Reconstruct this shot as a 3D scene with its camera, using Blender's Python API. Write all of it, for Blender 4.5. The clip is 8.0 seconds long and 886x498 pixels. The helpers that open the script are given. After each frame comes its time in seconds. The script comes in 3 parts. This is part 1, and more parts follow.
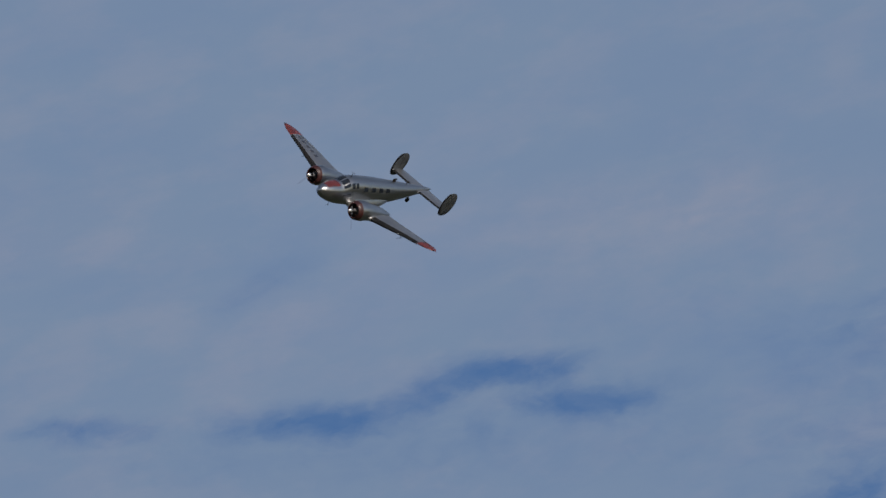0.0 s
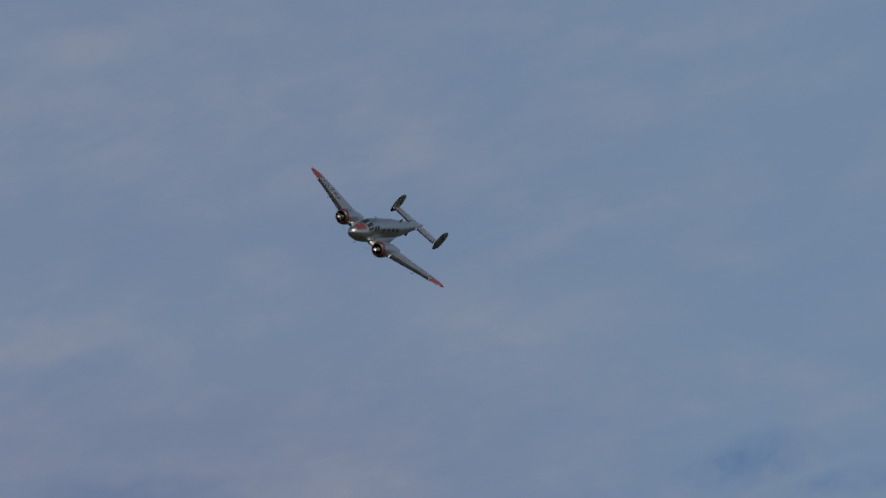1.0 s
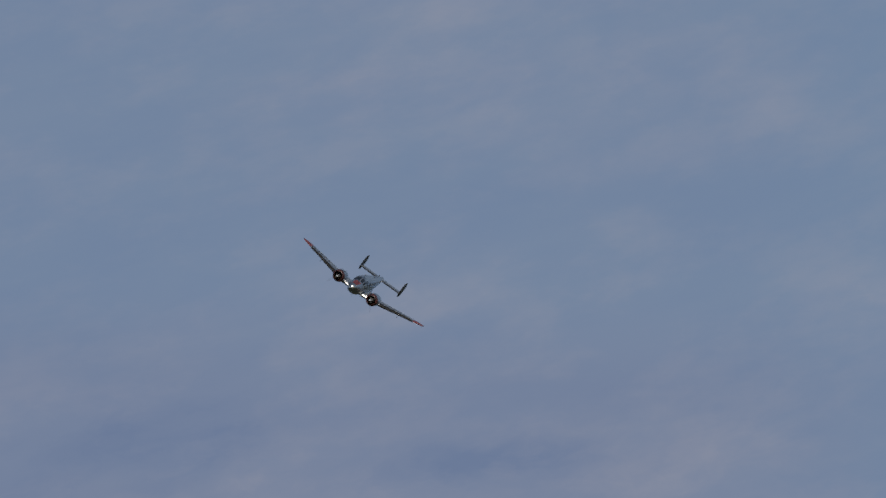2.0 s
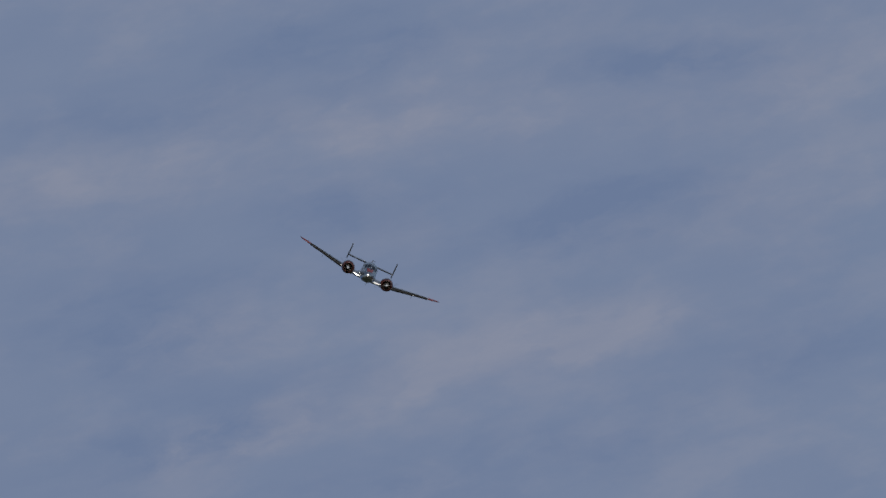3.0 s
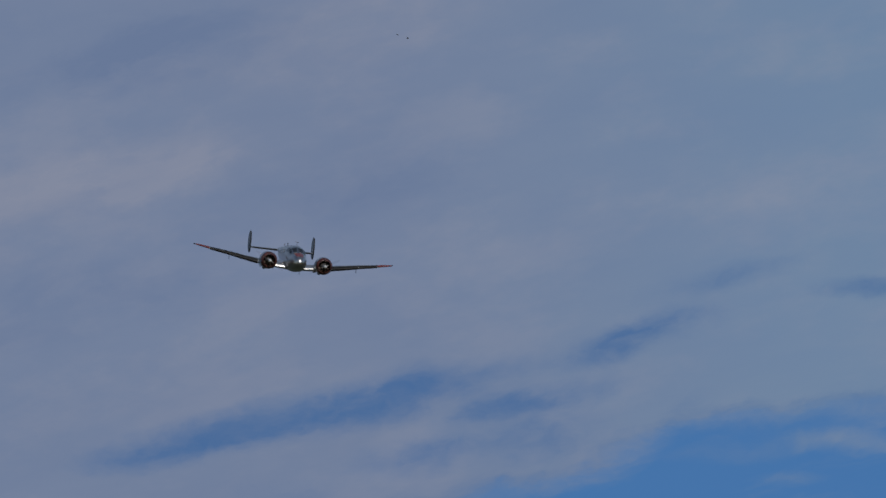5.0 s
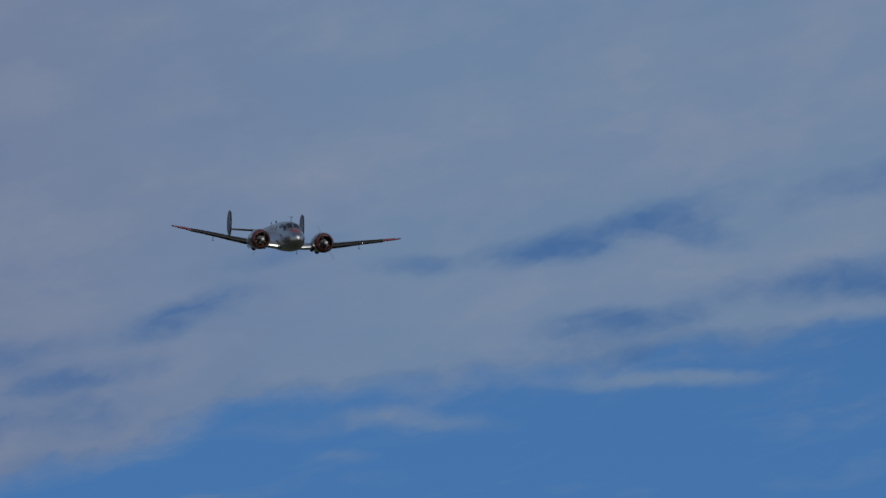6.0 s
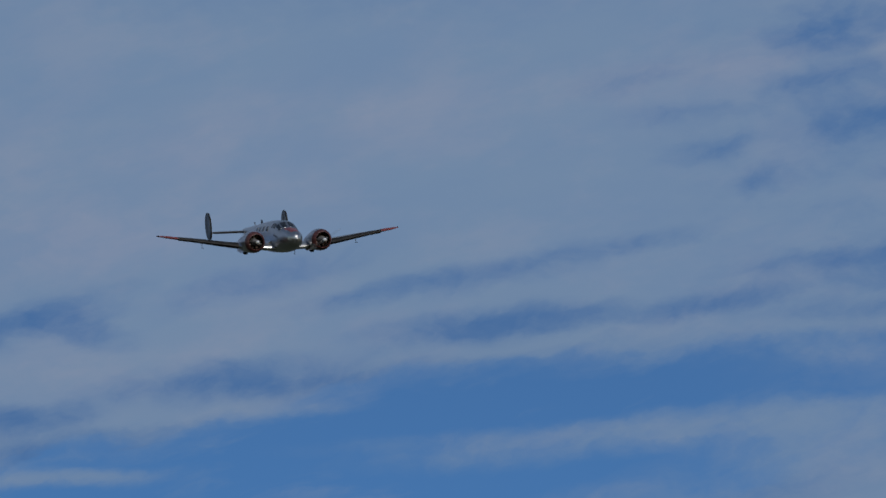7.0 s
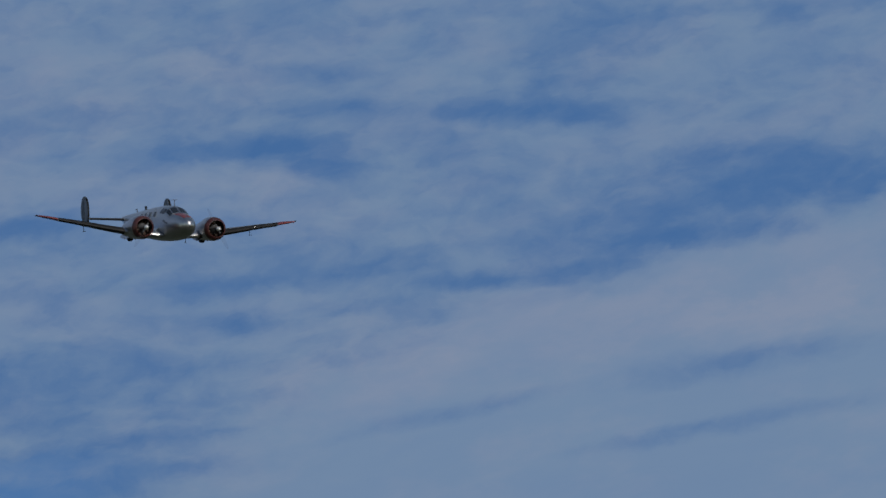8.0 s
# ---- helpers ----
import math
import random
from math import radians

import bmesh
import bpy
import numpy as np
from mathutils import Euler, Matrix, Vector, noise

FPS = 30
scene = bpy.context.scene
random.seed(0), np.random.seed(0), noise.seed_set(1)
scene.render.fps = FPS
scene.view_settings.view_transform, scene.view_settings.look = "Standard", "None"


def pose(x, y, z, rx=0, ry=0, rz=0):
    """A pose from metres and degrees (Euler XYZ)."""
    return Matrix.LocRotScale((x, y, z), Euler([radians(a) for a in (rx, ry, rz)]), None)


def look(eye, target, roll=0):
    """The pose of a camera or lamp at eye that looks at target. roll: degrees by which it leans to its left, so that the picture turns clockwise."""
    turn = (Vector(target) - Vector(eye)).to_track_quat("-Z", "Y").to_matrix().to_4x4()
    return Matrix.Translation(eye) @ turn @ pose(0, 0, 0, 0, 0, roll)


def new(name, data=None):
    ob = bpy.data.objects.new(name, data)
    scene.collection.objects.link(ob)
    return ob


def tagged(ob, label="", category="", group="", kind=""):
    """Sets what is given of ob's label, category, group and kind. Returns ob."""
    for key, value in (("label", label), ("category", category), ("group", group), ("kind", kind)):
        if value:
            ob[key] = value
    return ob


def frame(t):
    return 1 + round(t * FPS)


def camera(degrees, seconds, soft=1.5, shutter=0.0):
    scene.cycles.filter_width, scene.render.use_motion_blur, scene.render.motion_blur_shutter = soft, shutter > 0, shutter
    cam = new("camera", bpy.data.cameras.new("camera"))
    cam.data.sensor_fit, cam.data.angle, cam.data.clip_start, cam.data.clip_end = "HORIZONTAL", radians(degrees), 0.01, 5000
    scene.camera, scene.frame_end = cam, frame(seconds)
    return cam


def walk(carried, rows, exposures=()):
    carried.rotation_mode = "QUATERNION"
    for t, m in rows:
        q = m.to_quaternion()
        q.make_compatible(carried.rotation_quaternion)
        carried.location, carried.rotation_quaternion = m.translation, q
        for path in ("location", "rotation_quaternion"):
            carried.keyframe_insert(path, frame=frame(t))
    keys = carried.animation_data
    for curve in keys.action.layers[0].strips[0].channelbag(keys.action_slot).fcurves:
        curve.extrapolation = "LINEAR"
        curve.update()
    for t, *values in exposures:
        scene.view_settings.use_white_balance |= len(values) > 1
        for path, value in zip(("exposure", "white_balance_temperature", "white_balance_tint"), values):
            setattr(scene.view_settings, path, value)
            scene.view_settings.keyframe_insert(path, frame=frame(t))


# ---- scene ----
cam = camera(6.0, 8.0)
# ---------------------------------------------------------------- camera
EYE = (0.0, 0.0, 1.7)


def view(az, el):
    """A pose at the standpoint, turned az degrees to the right of north and el degrees up."""
    a, e = radians(az), radians(el)
    way = Vector((math.sin(a) * math.cos(e), math.cos(a) * math.cos(e), math.sin(e)))
    return look(EYE, Vector(EYE) + way * 100)


walk(cam, [
    (0.0, view(2.848, 10.438)),
    (0.1, view(2.044, 10.515)),
    (0.2, view(1.229, 10.567)),
    (0.3, view(0.513, 10.610)),
    (0.4, view(-0.176, 10.653)),
    (0.5, view(-0.903, 10.705)),
    (0.6, view(-1.584, 10.731)),
    (0.7, view(-2.204, 10.767)),
    (0.8, view(-2.701, 10.785)),
    (0.9, view(-3.191, 10.795)),
    (1.0, view(-3.517, 10.807)),
    (1.1, view(-3.861, 10.822)),
    (1.2, view(-4.186, 10.853)),
    (1.3, view(-4.500, 10.864)),
    (1.4, view(-4.787, 10.878)),
    (1.5, view(-5.036, 10.896)),
    (1.6, view(-5.227, 10.910)),
    (1.7, view(-5.388, 10.918)),
    (1.8, view(-5.572, 10.902)),
    (1.9, view(-5.791, 10.790)),
    (2.0, view(-6.034, 10.546)),
    (2.1, view(-6.288, 10.175)),
    (2.2, view(-6.543, 9.713)),
    (2.3, view(-6.788, 9.218)),
    (2.4, view(-7.009, 8.749)),
    (2.5, view(-7.195, 8.363)),
    (2.6, view(-7.333, 8.098)),
    (2.7, view(-7.410, 7.957)),
    (2.8, view(-7.414, 7.903)),
    (2.9, view(-7.342, 7.870)),
    (3.0, view(-7.226, 7.849)),
    (3.1, view(-7.079, 7.835)),
    (3.2, view(-6.916, 7.823)),
    (3.3, view(-6.814, 7.800)),
    (3.4, view(-6.768, 7.768)),
    (3.5, view(-6.754, 7.727)),
    (3.6, view(-6.732, 7.684)),
    (3.7, view(-6.702, 7.627)),
    (3.8, view(-6.640, 7.575)),
    (3.9, view(-6.504, 7.519)),
    (4.0, view(-6.304, 7.461)),
    (4.1, view(-6.130, 7.408)),
    (4.2, view(-5.986, 7.358)),
    (4.3, view(-5.828, 7.298)),
    (4.4, view(-5.646, 7.228)),
    (4.5, view(-5.442, 7.151)),
    (4.6, view(-5.219, 7.070)),
    (4.7, view(-4.978, 6.988)),
    (4.8, view(-4.721, 6.908)),
    (4.9, view(-4.448, 6.834)),
    (5.0, view(-4.162, 6.769)),
    (5.1, view(-3.862, 6.716)),
    (5.2, view(-3.551, 6.679)),
    (5.3, view(-3.227, 6.661)),
    (5.4, view(-2.887, 6.658)),
    (5.5, view(-2.523, 6.650)),
    (5.6, view(-2.181, 6.632)),
    (5.7, view(-1.911, 6.607)),
    (5.8, view(-1.653, 6.594)),
    (5.9, view(-1.388, 6.592)),
    (6.0, view(-1.113, 6.614)),
    (6.1, view(-0.795, 6.674)),
    (6.2, view(-0.448, 6.748)),
    (6.3, view(-0.069, 6.826)),
    (6.4, view(0.347, 6.912)),
    (6.5, view(0.788, 6.995)),
    (6.6, view(1.247, 7.070)),
    (6.7, view(1.696, 7.131)),
    (6.8, view(2.144, 7.182)),
    (6.9, view(2.599, 7.232)),
    (7.0, view(3.054, 7.291)),
    (7.1, view(3.569, 7.357)),
    (7.2, view(4.111, 7.427)),
    (7.3, view(4.713, 7.497)),
    (7.4, view(5.345, 7.565)),
    (7.5, view(5.995, 7.637)),
    (7.6, view(6.672, 7.729)),
    (7.7, view(7.344, 7.826)),
    (7.8, view(8.020, 7.931)),
    (7.9, view(8.652, 8.025)),
    (8.0, view(9.266, 8.131)),
], exposures=[(0.0, 0.10, 6900, 14), (0.5, 0.03, 6850, 11), (1.5, 0.07, 6850, 10), (3.0, 0.05, 6700, 10), (4.2, 0.03, 6600, 10), (5.5, 0.0, 6580, 10), (6.5, 0.03, 6500, 10), (8.0, 0.05, 6500, 10)])

# ---------------------------------------------------------------- daylight
SUN_AZ, SUN_EL = 160.0, 32.0
world = bpy.data.worlds.new("sky")
scene.world = world
world.use_nodes = True
wt = world.node_tree
wt.nodes.clear()
sky = wt.nodes.new("ShaderNodeTexSky")
sky.sky_type, sky.sun_disc = "NISHITA", False
sky.sun_elevation, sky.sun_rotation = radians(SUN_EL), radians(SUN_AZ)
sky.dust_density, sky.ozone_density = 0.5, 1.0
wb = wt.nodes.new("ShaderNodeBackground")
wb.inputs["Strength"].default_value = 0.09
wo = wt.nodes.new("ShaderNodeOutputWorld")
wt.links.new(sky.outputs[0], wb.inputs[0])
wt.links.new(wb.outputs[0], wo.inputs[0])

sun = new("sun", bpy.data.lights.new("sun", "SUN"))
sun.data.energy, sun.data.angle, sun.data.color = 2.7, radians(0.6), (1.0, 0.95, 0.88)
sa, se = radians(SUN_AZ), radians(SUN_EL)
sun.matrix_world = look((0, 0, 50), (-math.sin(sa) * math.cos(se), -math.cos(sa) * math.cos(se), 50 - math.sin(se)))


# ---------------------------------------------------------------- node helpers
class Nodes:
    """Short hand for building a node tree out of sockets and numbers."""

    def __init__(self, name):
        self.mat = bpy.data.materials.new(name)
        self.mat.use_nodes = True
        self.t = self.mat.node_tree
        self.t.nodes.clear()
        self.out = self.t.nodes.new("ShaderNodeOutputMaterial")

    def put(self, socket, value):
        if isinstance(value, bpy.types.NodeSocket):
            self.t.links.new(value, socket)
        else:
            socket.default_value = value

    def math(self, op, a, b=0.0, c=0.0):
        n = self.t.nodes.new("ShaderNodeMath")
        n.operation = op
        for s, value in zip(n.inputs, (a, b, c)):
            self.put(s, value)
        return n.outputs[0]

    def step(self, x, lo, hi):
        n = self.t.nodes.new("ShaderNodeMapRange")
        n.interpolation_type = "SMOOTHSTEP"
        self.put(n.inputs[0], x)
        n.inputs[1].default_value, n.inputs[2].default_value = lo, hi
        return n.outputs[0]

    def noise(self, vector, scale, detail=4.0, rough=0.55, warp=0.0):
        n = self.t.nodes.new("ShaderNodeTexNoise")
        self.put(n.inputs["Vector"], vector)
        for key, value in (("Scale", scale), ("Detail", detail), ("Roughness", rough), ("Distortion", warp)):
            n.inputs[key].default_value = value
        return n.outputs[0]

    def combine(self, x, y, z=0.0):
        n = self.t.nodes.new("ShaderNodeCombineXYZ")
        for s, value in zip(n.inputs, (x, y, z)):
            self.put(s, value)
        return n.outputs[0]

    def split(self, vector):
        n = self.t.nodes.new("ShaderNodeSeparateXYZ")
        self.put(n.inputs[0], vector)
        return n.outputs

    def mix(self, fac, a, b):
        n = self.t.nodes.new("ShaderNodeMix")
        n.data_type = "RGBA"
        self.put(n.inputs["Factor"], fac)
        self.put(n.inputs[6], a if isinstance(a, bpy.types.NodeSocket) else (*a, 1))
        self.put(n.inputs[7], b if isinstance(b, bpy.types.NodeSocket) else (*b, 1))
        return n.outputs[2]

    def profile(self, x, lo, hi, stops):
        """A smooth curve through (x, y) stops; x between lo and hi, y between -1 and 2."""
        r = self.t.nodes.new("ShaderNodeValToRGB")
        r.color_ramp.interpolation = "EASE"
        el = r.color_ramp.elements
        while len(el) < len(stops):
            el.new(0.5)
        for e, (px, py) in zip(el, stops):
            e.position = (px - lo) / (hi - lo)
            e.color = (*([(py + 1) / 3] * 3), 1)
        self.put(r.inputs[0], self.math("DIVIDE", self.math("SUBTRACT", x, lo), hi - lo))
        return self.math("SUBTRACT", self.math("MULTIPLY", r.outputs[0], 3.0), 1.0)

    def object_coords(self):
        return self.t.nodes.new("ShaderNodeTexCoord").outputs["Object"]

    def surface(self, base, rough=0.5, metal=0.0, bump=None, height=0.01, **more):
        p = self.t.nodes.new("ShaderNodeBsdfPrincipled")
        self.put(p.inputs["Base Color"], base if isinstance(base, bpy.types.NodeSocket) else (*base, 1))
        self.put(p.inputs["Roughness"], rough)
        self.put(p.inputs["Metallic"], metal)
        for key, value in more.items():
            self.put(p.inputs[key.replace("_", " ")], value)
        if bump is not None:
            b = self.t.nodes.new("ShaderNodeBump")
            b.inputs["Distance"].default_value = height
            b.inputs["Strength"].default_value = 0.6
            self.put(b.inputs["Height"], bump)
            self.t.links.new(b.outputs[0], p.inputs["Normal"])
        self.t.links.new(p.outputs[0], self.out.inputs[0])
        return self.mat


# ---------------------------------------------------------------- materials
def painted(name, dark, light, rough, metal=0.0, scale=3.0, grain=40.0, height=0.002, **more):
    n = Nodes(name)
    c = n.object_coords()
    broad, fine = n.noise(c, scale, 4), n.noise(c, grain, 3)
    base = n.mix(n.step(n.math("ADD", n.math("MULTIPLY", broad, 0.7), n.math("MULTIPLY", fine, 0.3)), 0.3, 0.7), dark, light)
    r = n.math("ADD", n.math("MULTIPLY", broad, 0.14), rough - 0.07)
    return n.surface(base, r, metal, fine, height, **more)


def aluminium(name, dull):
    """Bare aluminium skin in riveted panels, a little streaked; dull is the least roughness."""
    n = Nodes(name)
    c = n.object_coords()
    x, y, z = n.split(c)
    cell = n.combine(n.math("FLOOR", n.math("MULTIPLY", x, 1.25)), n.math("FLOOR", n.math("MULTIPLY", y, 1.1)), n.math("FLOOR", n.math("MULTIPLY", z, 1.9)))
    w = n.t.nodes.new("ShaderNodeTexWhiteNoise")
    n.put(w.inputs["Vector"], cell)
    streak = n.noise(n.combine(n.math("MULTIPLY", x, 0.8), n.math("MULTIPLY", y, 5.0), n.math("MULTIPLY", z, 5.0)), 2.0, 5)
    tone = n.math("ADD", n.math("MULTIPLY", w.outputs[0], 0.22), n.math("MULTIPLY", streak, 0.78))
    base = n.mix(tone, (0.35, 0.35, 0.352), (0.49, 0.49, 0.485))
    rough = n.math("ADD", n.math("MULTIPLY", tone, 0.12), dull)
    seam_x = n.math("PINGPONG", n.math("MULTIPLY", x, 1.25), 0.5)
    seam = n.step(seam_x, 0.0, 0.012)
    height = n.math("ADD", seam, n.math("MULTIPLY", streak, 0.2))
    return n.surface(base, rough, 0.97, height, 0.004)


ALU = aluminium("bare_aluminium", 0.25)
SATIN = aluminium("weathered_aluminium", 0.38)
DULL = painted("silver_dope", (0.13, 0.14, 0.15), (0.20, 0.21, 0.22), 0.45, 0.7)
DOPE = painted("dark_grey_dope", (0.07, 0.075, 0.08), (0.11, 0.115, 0.12), 0.5, 0.3)
MAROON = painted("faded_maroon_paint", (0.032, 0.010, 0.009), (0.060, 0.018, 0.016), 0.42)
RED = painted("red_paint", (0.085, 0.017, 0.016), (0.135, 0.030, 0.028), 0.36)
BOOT = painted("black_rubber", (0.006, 0.006, 0.007), (0.015, 0.015, 0.015), 0.6, Specular_IOR_Level=0.15)
DARK = painted("sooty_metal", (0.02, 0.018, 0.016), (0.07, 0.06, 0.05), 0.5, 0.6)
BRONZE = painted("engine_bronze", (0.03, 0.020, 0.016), (0.07, 0.044, 0.034), 0.5, 0.6)
GEAR = painted("gear_case_grey", (0.07, 0.07, 0.075), (0.13, 0.13, 0.135), 0.45, 0.3)
PALE = painted("pale_polished_metal", (0.62, 0.62, 0.60), (0.78, 0.78, 0.76), 0.30, 0.55)
# metal chosen for the sun glint on the right inner leading edge
GLINT_METAL = painted("glint_strip_metal", (0.28, 0.28, 0.28), (0.39, 0.39, 0.38), 0.36, 1.0)
GREY = painted("grey_paint", (0.30, 0.31, 0.32), (0.40, 0.41, 0.42), 0.45)
MARK = painted("dark_marking_paint", (0.03, 0.035, 0.05), (0.05, 0.055, 0.075), 0.5)
GLASS = painted("dark_cabin_glass", (0.010, 0.014, 0.020), (0.018, 0.022, 0.030), 0.14, Specular_IOR_Level=0.3)


def lamp_lens():
    n = Nodes("lit_lamp_lens")
    return n.surface((0.9, 0.9, 0.9), 0.1, Emission_Color=(1.0, 0.97, 0.92, 1), Emission_Strength=1.05)


LAMP = lamp_lens()


def spun_blade(name, tint, cover):
    """A blade that turns too fast to be seen as more than a faint veil."""
    n = Nodes(name)
    p = n.t.nodes.new("ShaderNodeBsdfPrincipled")
    p.inputs["Base Color"].default_value = (*tint, 1)
    p.inputs["Roughness"].default_value = 0.4
    p.inputs["Alpha"].default_value = cover
    n.t.links.new(p.outputs[0], n.out.inputs[0])
    return n.mat


BLADE = spun_blade("propeller_blade_metal", (0.05, 0.05, 0.055), 0.06)


def grass():
    n = Nodes("dark_grass")
    c = n.object_coords()
    broad, fine = n.noise(c, 0.01, 5), n.noise(c, 0.8, 5)
    # kept dark so that the aeroplane's underside reflects dark
    base = n.mix(n.step(n.math("ADD", n.math("MULTIPLY", broad, 0.6), n.math("MULTIPLY", fine, 0.4)), 0.3, 0.7), (0.014, 0.021, 0.009), (0.034, 0.038, 0.018))
    return n.surface(base, 0.9, 0.0, fine, 0.05)


def cloudy_sky():
    """Thin broken stratus over blue: streaks that rise to the right, thinning to open blue low down."""
    n = Nodes("cloudy_sky")
    uvn = n.t.nodes.new("ShaderNodeUVMap")
    uvn.uv_map = "bearing"
    u, v, _ = n.split(uvn.outputs[0])
    tilt = radians(13)
    # s runs along the streaks, q across them
    s = n.math("SUBTRACT", n.math("MULTIPLY", u, math.cos(tilt)), n.math("MULTIPLY", v, math.sin(tilt)))
    q = n.math("ADD", n.math("MULTIPLY", u, math.sin(tilt)), n.math("MULTIPLY", v, math.cos(tilt)))
    w1 = n.math("SUBTRACT", n.noise(n.combine(s, n.math("MULTIPLY", q, 2.2), 3.1), 4.5, 5, 0.6), 0.5)
    w2 = n.math("SUBTRACT", n.noise(n.combine(s, n.math("MULTIPLY", q, 2.2), 9.7), 4.5, 5, 0.6), 0.5)
    sw = n.math("ADD", s, n.math("MULTIPLY", w1, 0.16))
    qw = n.math("ADD", q, n.math("MULTIPLY", w2, 0.075))
    streak = n.noise(n.combine(n.math("MULTIPLY", sw, 1.0), n.math("MULTIPLY", qw, 3.6), 1.3), 3.4, 6, 0.56)
    wisp = n.noise(n.combine(n.math("MULTIPLY", sw, 1.0), n.math("MULTIPLY", qw, 5.0), 5.2), 3.6, 4, 0.55)
    soft = n.noise(n.combine(s, n.math("MULTIPLY", q, 1.6), 7.7), 1.7, 4, 0.5)
    vw = n.math("ADD", v, n.math("ADD", n.math("MULTIPLY", w2, 0.10), n.math("MULTIPLY", n.math("SUBTRACT", wisp, 0.5), 0.10)))

    edge = n.profile(u, -3.0, 3.5, [
        (-3.0, 1.15), (-1.8, 1.06), (-1.38, 0.965), (-1.15, 0.945), (-0.95, 0.915), (-0.83, 0.875), (-0.74, 0.845), (-0.63, 0.795), (-0.35, 0.795),
        (-0.2, 0.76), (-0.05, 0.735), (0.24, 0.70), (0.45, 0.655), (0.62, 0.605), (0.75, 0.575), (0.94, 0.555), (1.1, 0.535), (1.3, 0.52), (1.6, 0.50), (3.5, 0.5)])
    low = n.profile(u, -3.0, 3.5, [
        (-3.0, 1.9), (0.3, 1.8), (0.62, 1.4), (0.87, 1.0), (1.2, 0.77), (1.6, 0.64), (1.93, 0.53), (2.3, 0.36), (2.53, 0.23), (3.2, 0.08), (3.5, 0.02)])
    above = n.math("SUBTRACT", vw, edge)
    below = n.math("SUBTRACT", vw, low)
    open_blue = n.math("MULTIPLY", n.step(above, -0.035, 0.05), n.math("SUBTRACT", 1.0, n.step(below, -0.08, 0.20)))
    open_blue = n.math("MULTIPLY", open_blue, n.math("SUBTRACT", 1.0, n.math("MULTIPLY", n.step(u, 1.2, 2.1), 0.75)))
    # streaks of thin cloud across the open blue
    veil = n.step(wisp, 0.52, 0.76)
    open_blue = n.math("MULTIPLY", open_blue, n.math("SUBTRACT", 1.0, n.math("MULTIPLY", veil, 0.26)))

    # thin, mottled cloud towards the east
    sb = n.math("ADD", u, n.math("MULTIPLY", w1, 0.14))
    qb = n.math("ADD", n.math("ADD", v, n.math("MULTIPLY", u, 0.10)), n.math("MULTIPLY", w2, 0.09))
    patch = n.noise(n.combine(sb, n.math("MULTIPLY", qb, 2.6), 2.2), 3.4, 4, 0.58)
    torn = n.noise(n.combine(sb, n.math("MULTIPLY", qb, 2.3), 6.1), 9.0, 4, 0.55)
    broken = n.math("MULTIPLY", n.step(u, 1.0, 1.9), n.step(n.math("ADD", n.math("MULTIPLY", patch, 0.6), n.math("MULTIPLY", torn, 0.4)), 0.36, 0.66))
    broken = n.math("MULTIPLY", broken, n.math("SUBTRACT", 1.0, n.step(below, -0.05, 0.04)))
    broken = n.math("MULTIPLY", broken, n.step(v, -0.45, -0.32))
    sheet = n.math("SUBTRACT", 1.0, n.math("MAXIMUM", open_blue, n.math("MULTIPLY", broken, 0.50)))

    # bearings bent and frayed by the wind, for the single gaps and banks
    ragged = n.math("MULTIPLY", n.math("SUBTRACT", n.noise(n.combine(sw, n.math("MULTIPLY", qw, 2.0), 12.4), 11.0, 4, 0.55), 0.5), 3.0)
    ub = n.math("MULTIPLY_ADD", ragged, 0.006, n.math("MULTIPLY_ADD", w1, 0.13, u))
    vb = n.math("MULTIPLY_ADD", w2, 0.055, v)
    bent = n.combine(ub, vb, 1.0)

    def dot(x, y, z):
        node = n.t.nodes.new("ShaderNodeVectorMath")
        node.operation = "DOT_PRODUCT"
        n.t.links.new(bent, node.inputs[0])
        node.inputs[1].default_value = (x, y, z)
        return node.outputs["Value"]

    def pierced(cover, spots):
        """Takes soft-edged spots out of a cover: bearing, half length, half width, depth, rise to the right in degrees."""
        for bu, bv, length, width, depth, rise in spots:
            c, s_ = math.cos(radians(rise)), math.sin(radians(rise))
            ds = dot(c / length, -s_ / length, (-c * bu + s_ * bv) / length)
            dq = dot(s_ / width, c / width, (-s_ * bu - c * bv) / width)
            r = n.math("SQRT", n.math("MULTIPLY_ADD", ds, ds, n.math("MULTIPLY_ADD", dq, dq, ragged)))
            fade = n.t.nodes.new("ShaderNodeMapRange")
            fade.interpolation_type = "SMOOTHSTEP"
            n.put(fade.inputs[0], r)
            for slot, value in zip(fade.inputs[1:5], (0.0, 2.15, 1.0 - depth, 1.0)):
                slot.default_value = value
            cover = n.math("MULTIPLY", cover, fade.outputs[0])
        return cover

    # gaps to the west and along the front of the cloud
    whole = pierced(1.0, (
        (-1.456, 0.823, 0.17, 0.026, 0.68, 12), (-1.206, 0.768, 0.17, 0.028, 0.75, 12), (-1.566, 0.856, 0.10, 0.018, 0.6, 10), (-0.95, 0.773, 0.10, 0.022, 0.45, 10),
        (-1.126, 0.863, 0.08, 0.022, 0.5, 10), (-0.926, 0.83, 0.08, 0.03, 0.4, 10), (-0.747, 0.658, 0.10, 0.022, 0.8, 18), (-0.577, 0.553, 0.09, 0.016, 0.35, 15),
        (-0.317, 0.566, 0.065, 0.013, 0.5, 3), (-0.107, 0.543, 0.085, 0.021, 0.85, 5), (-0.02, 0.515, 0.10, 0.016, 0.45, 15), (0.095, 0.488, 0.08, 0.022, 0.75, 8)))
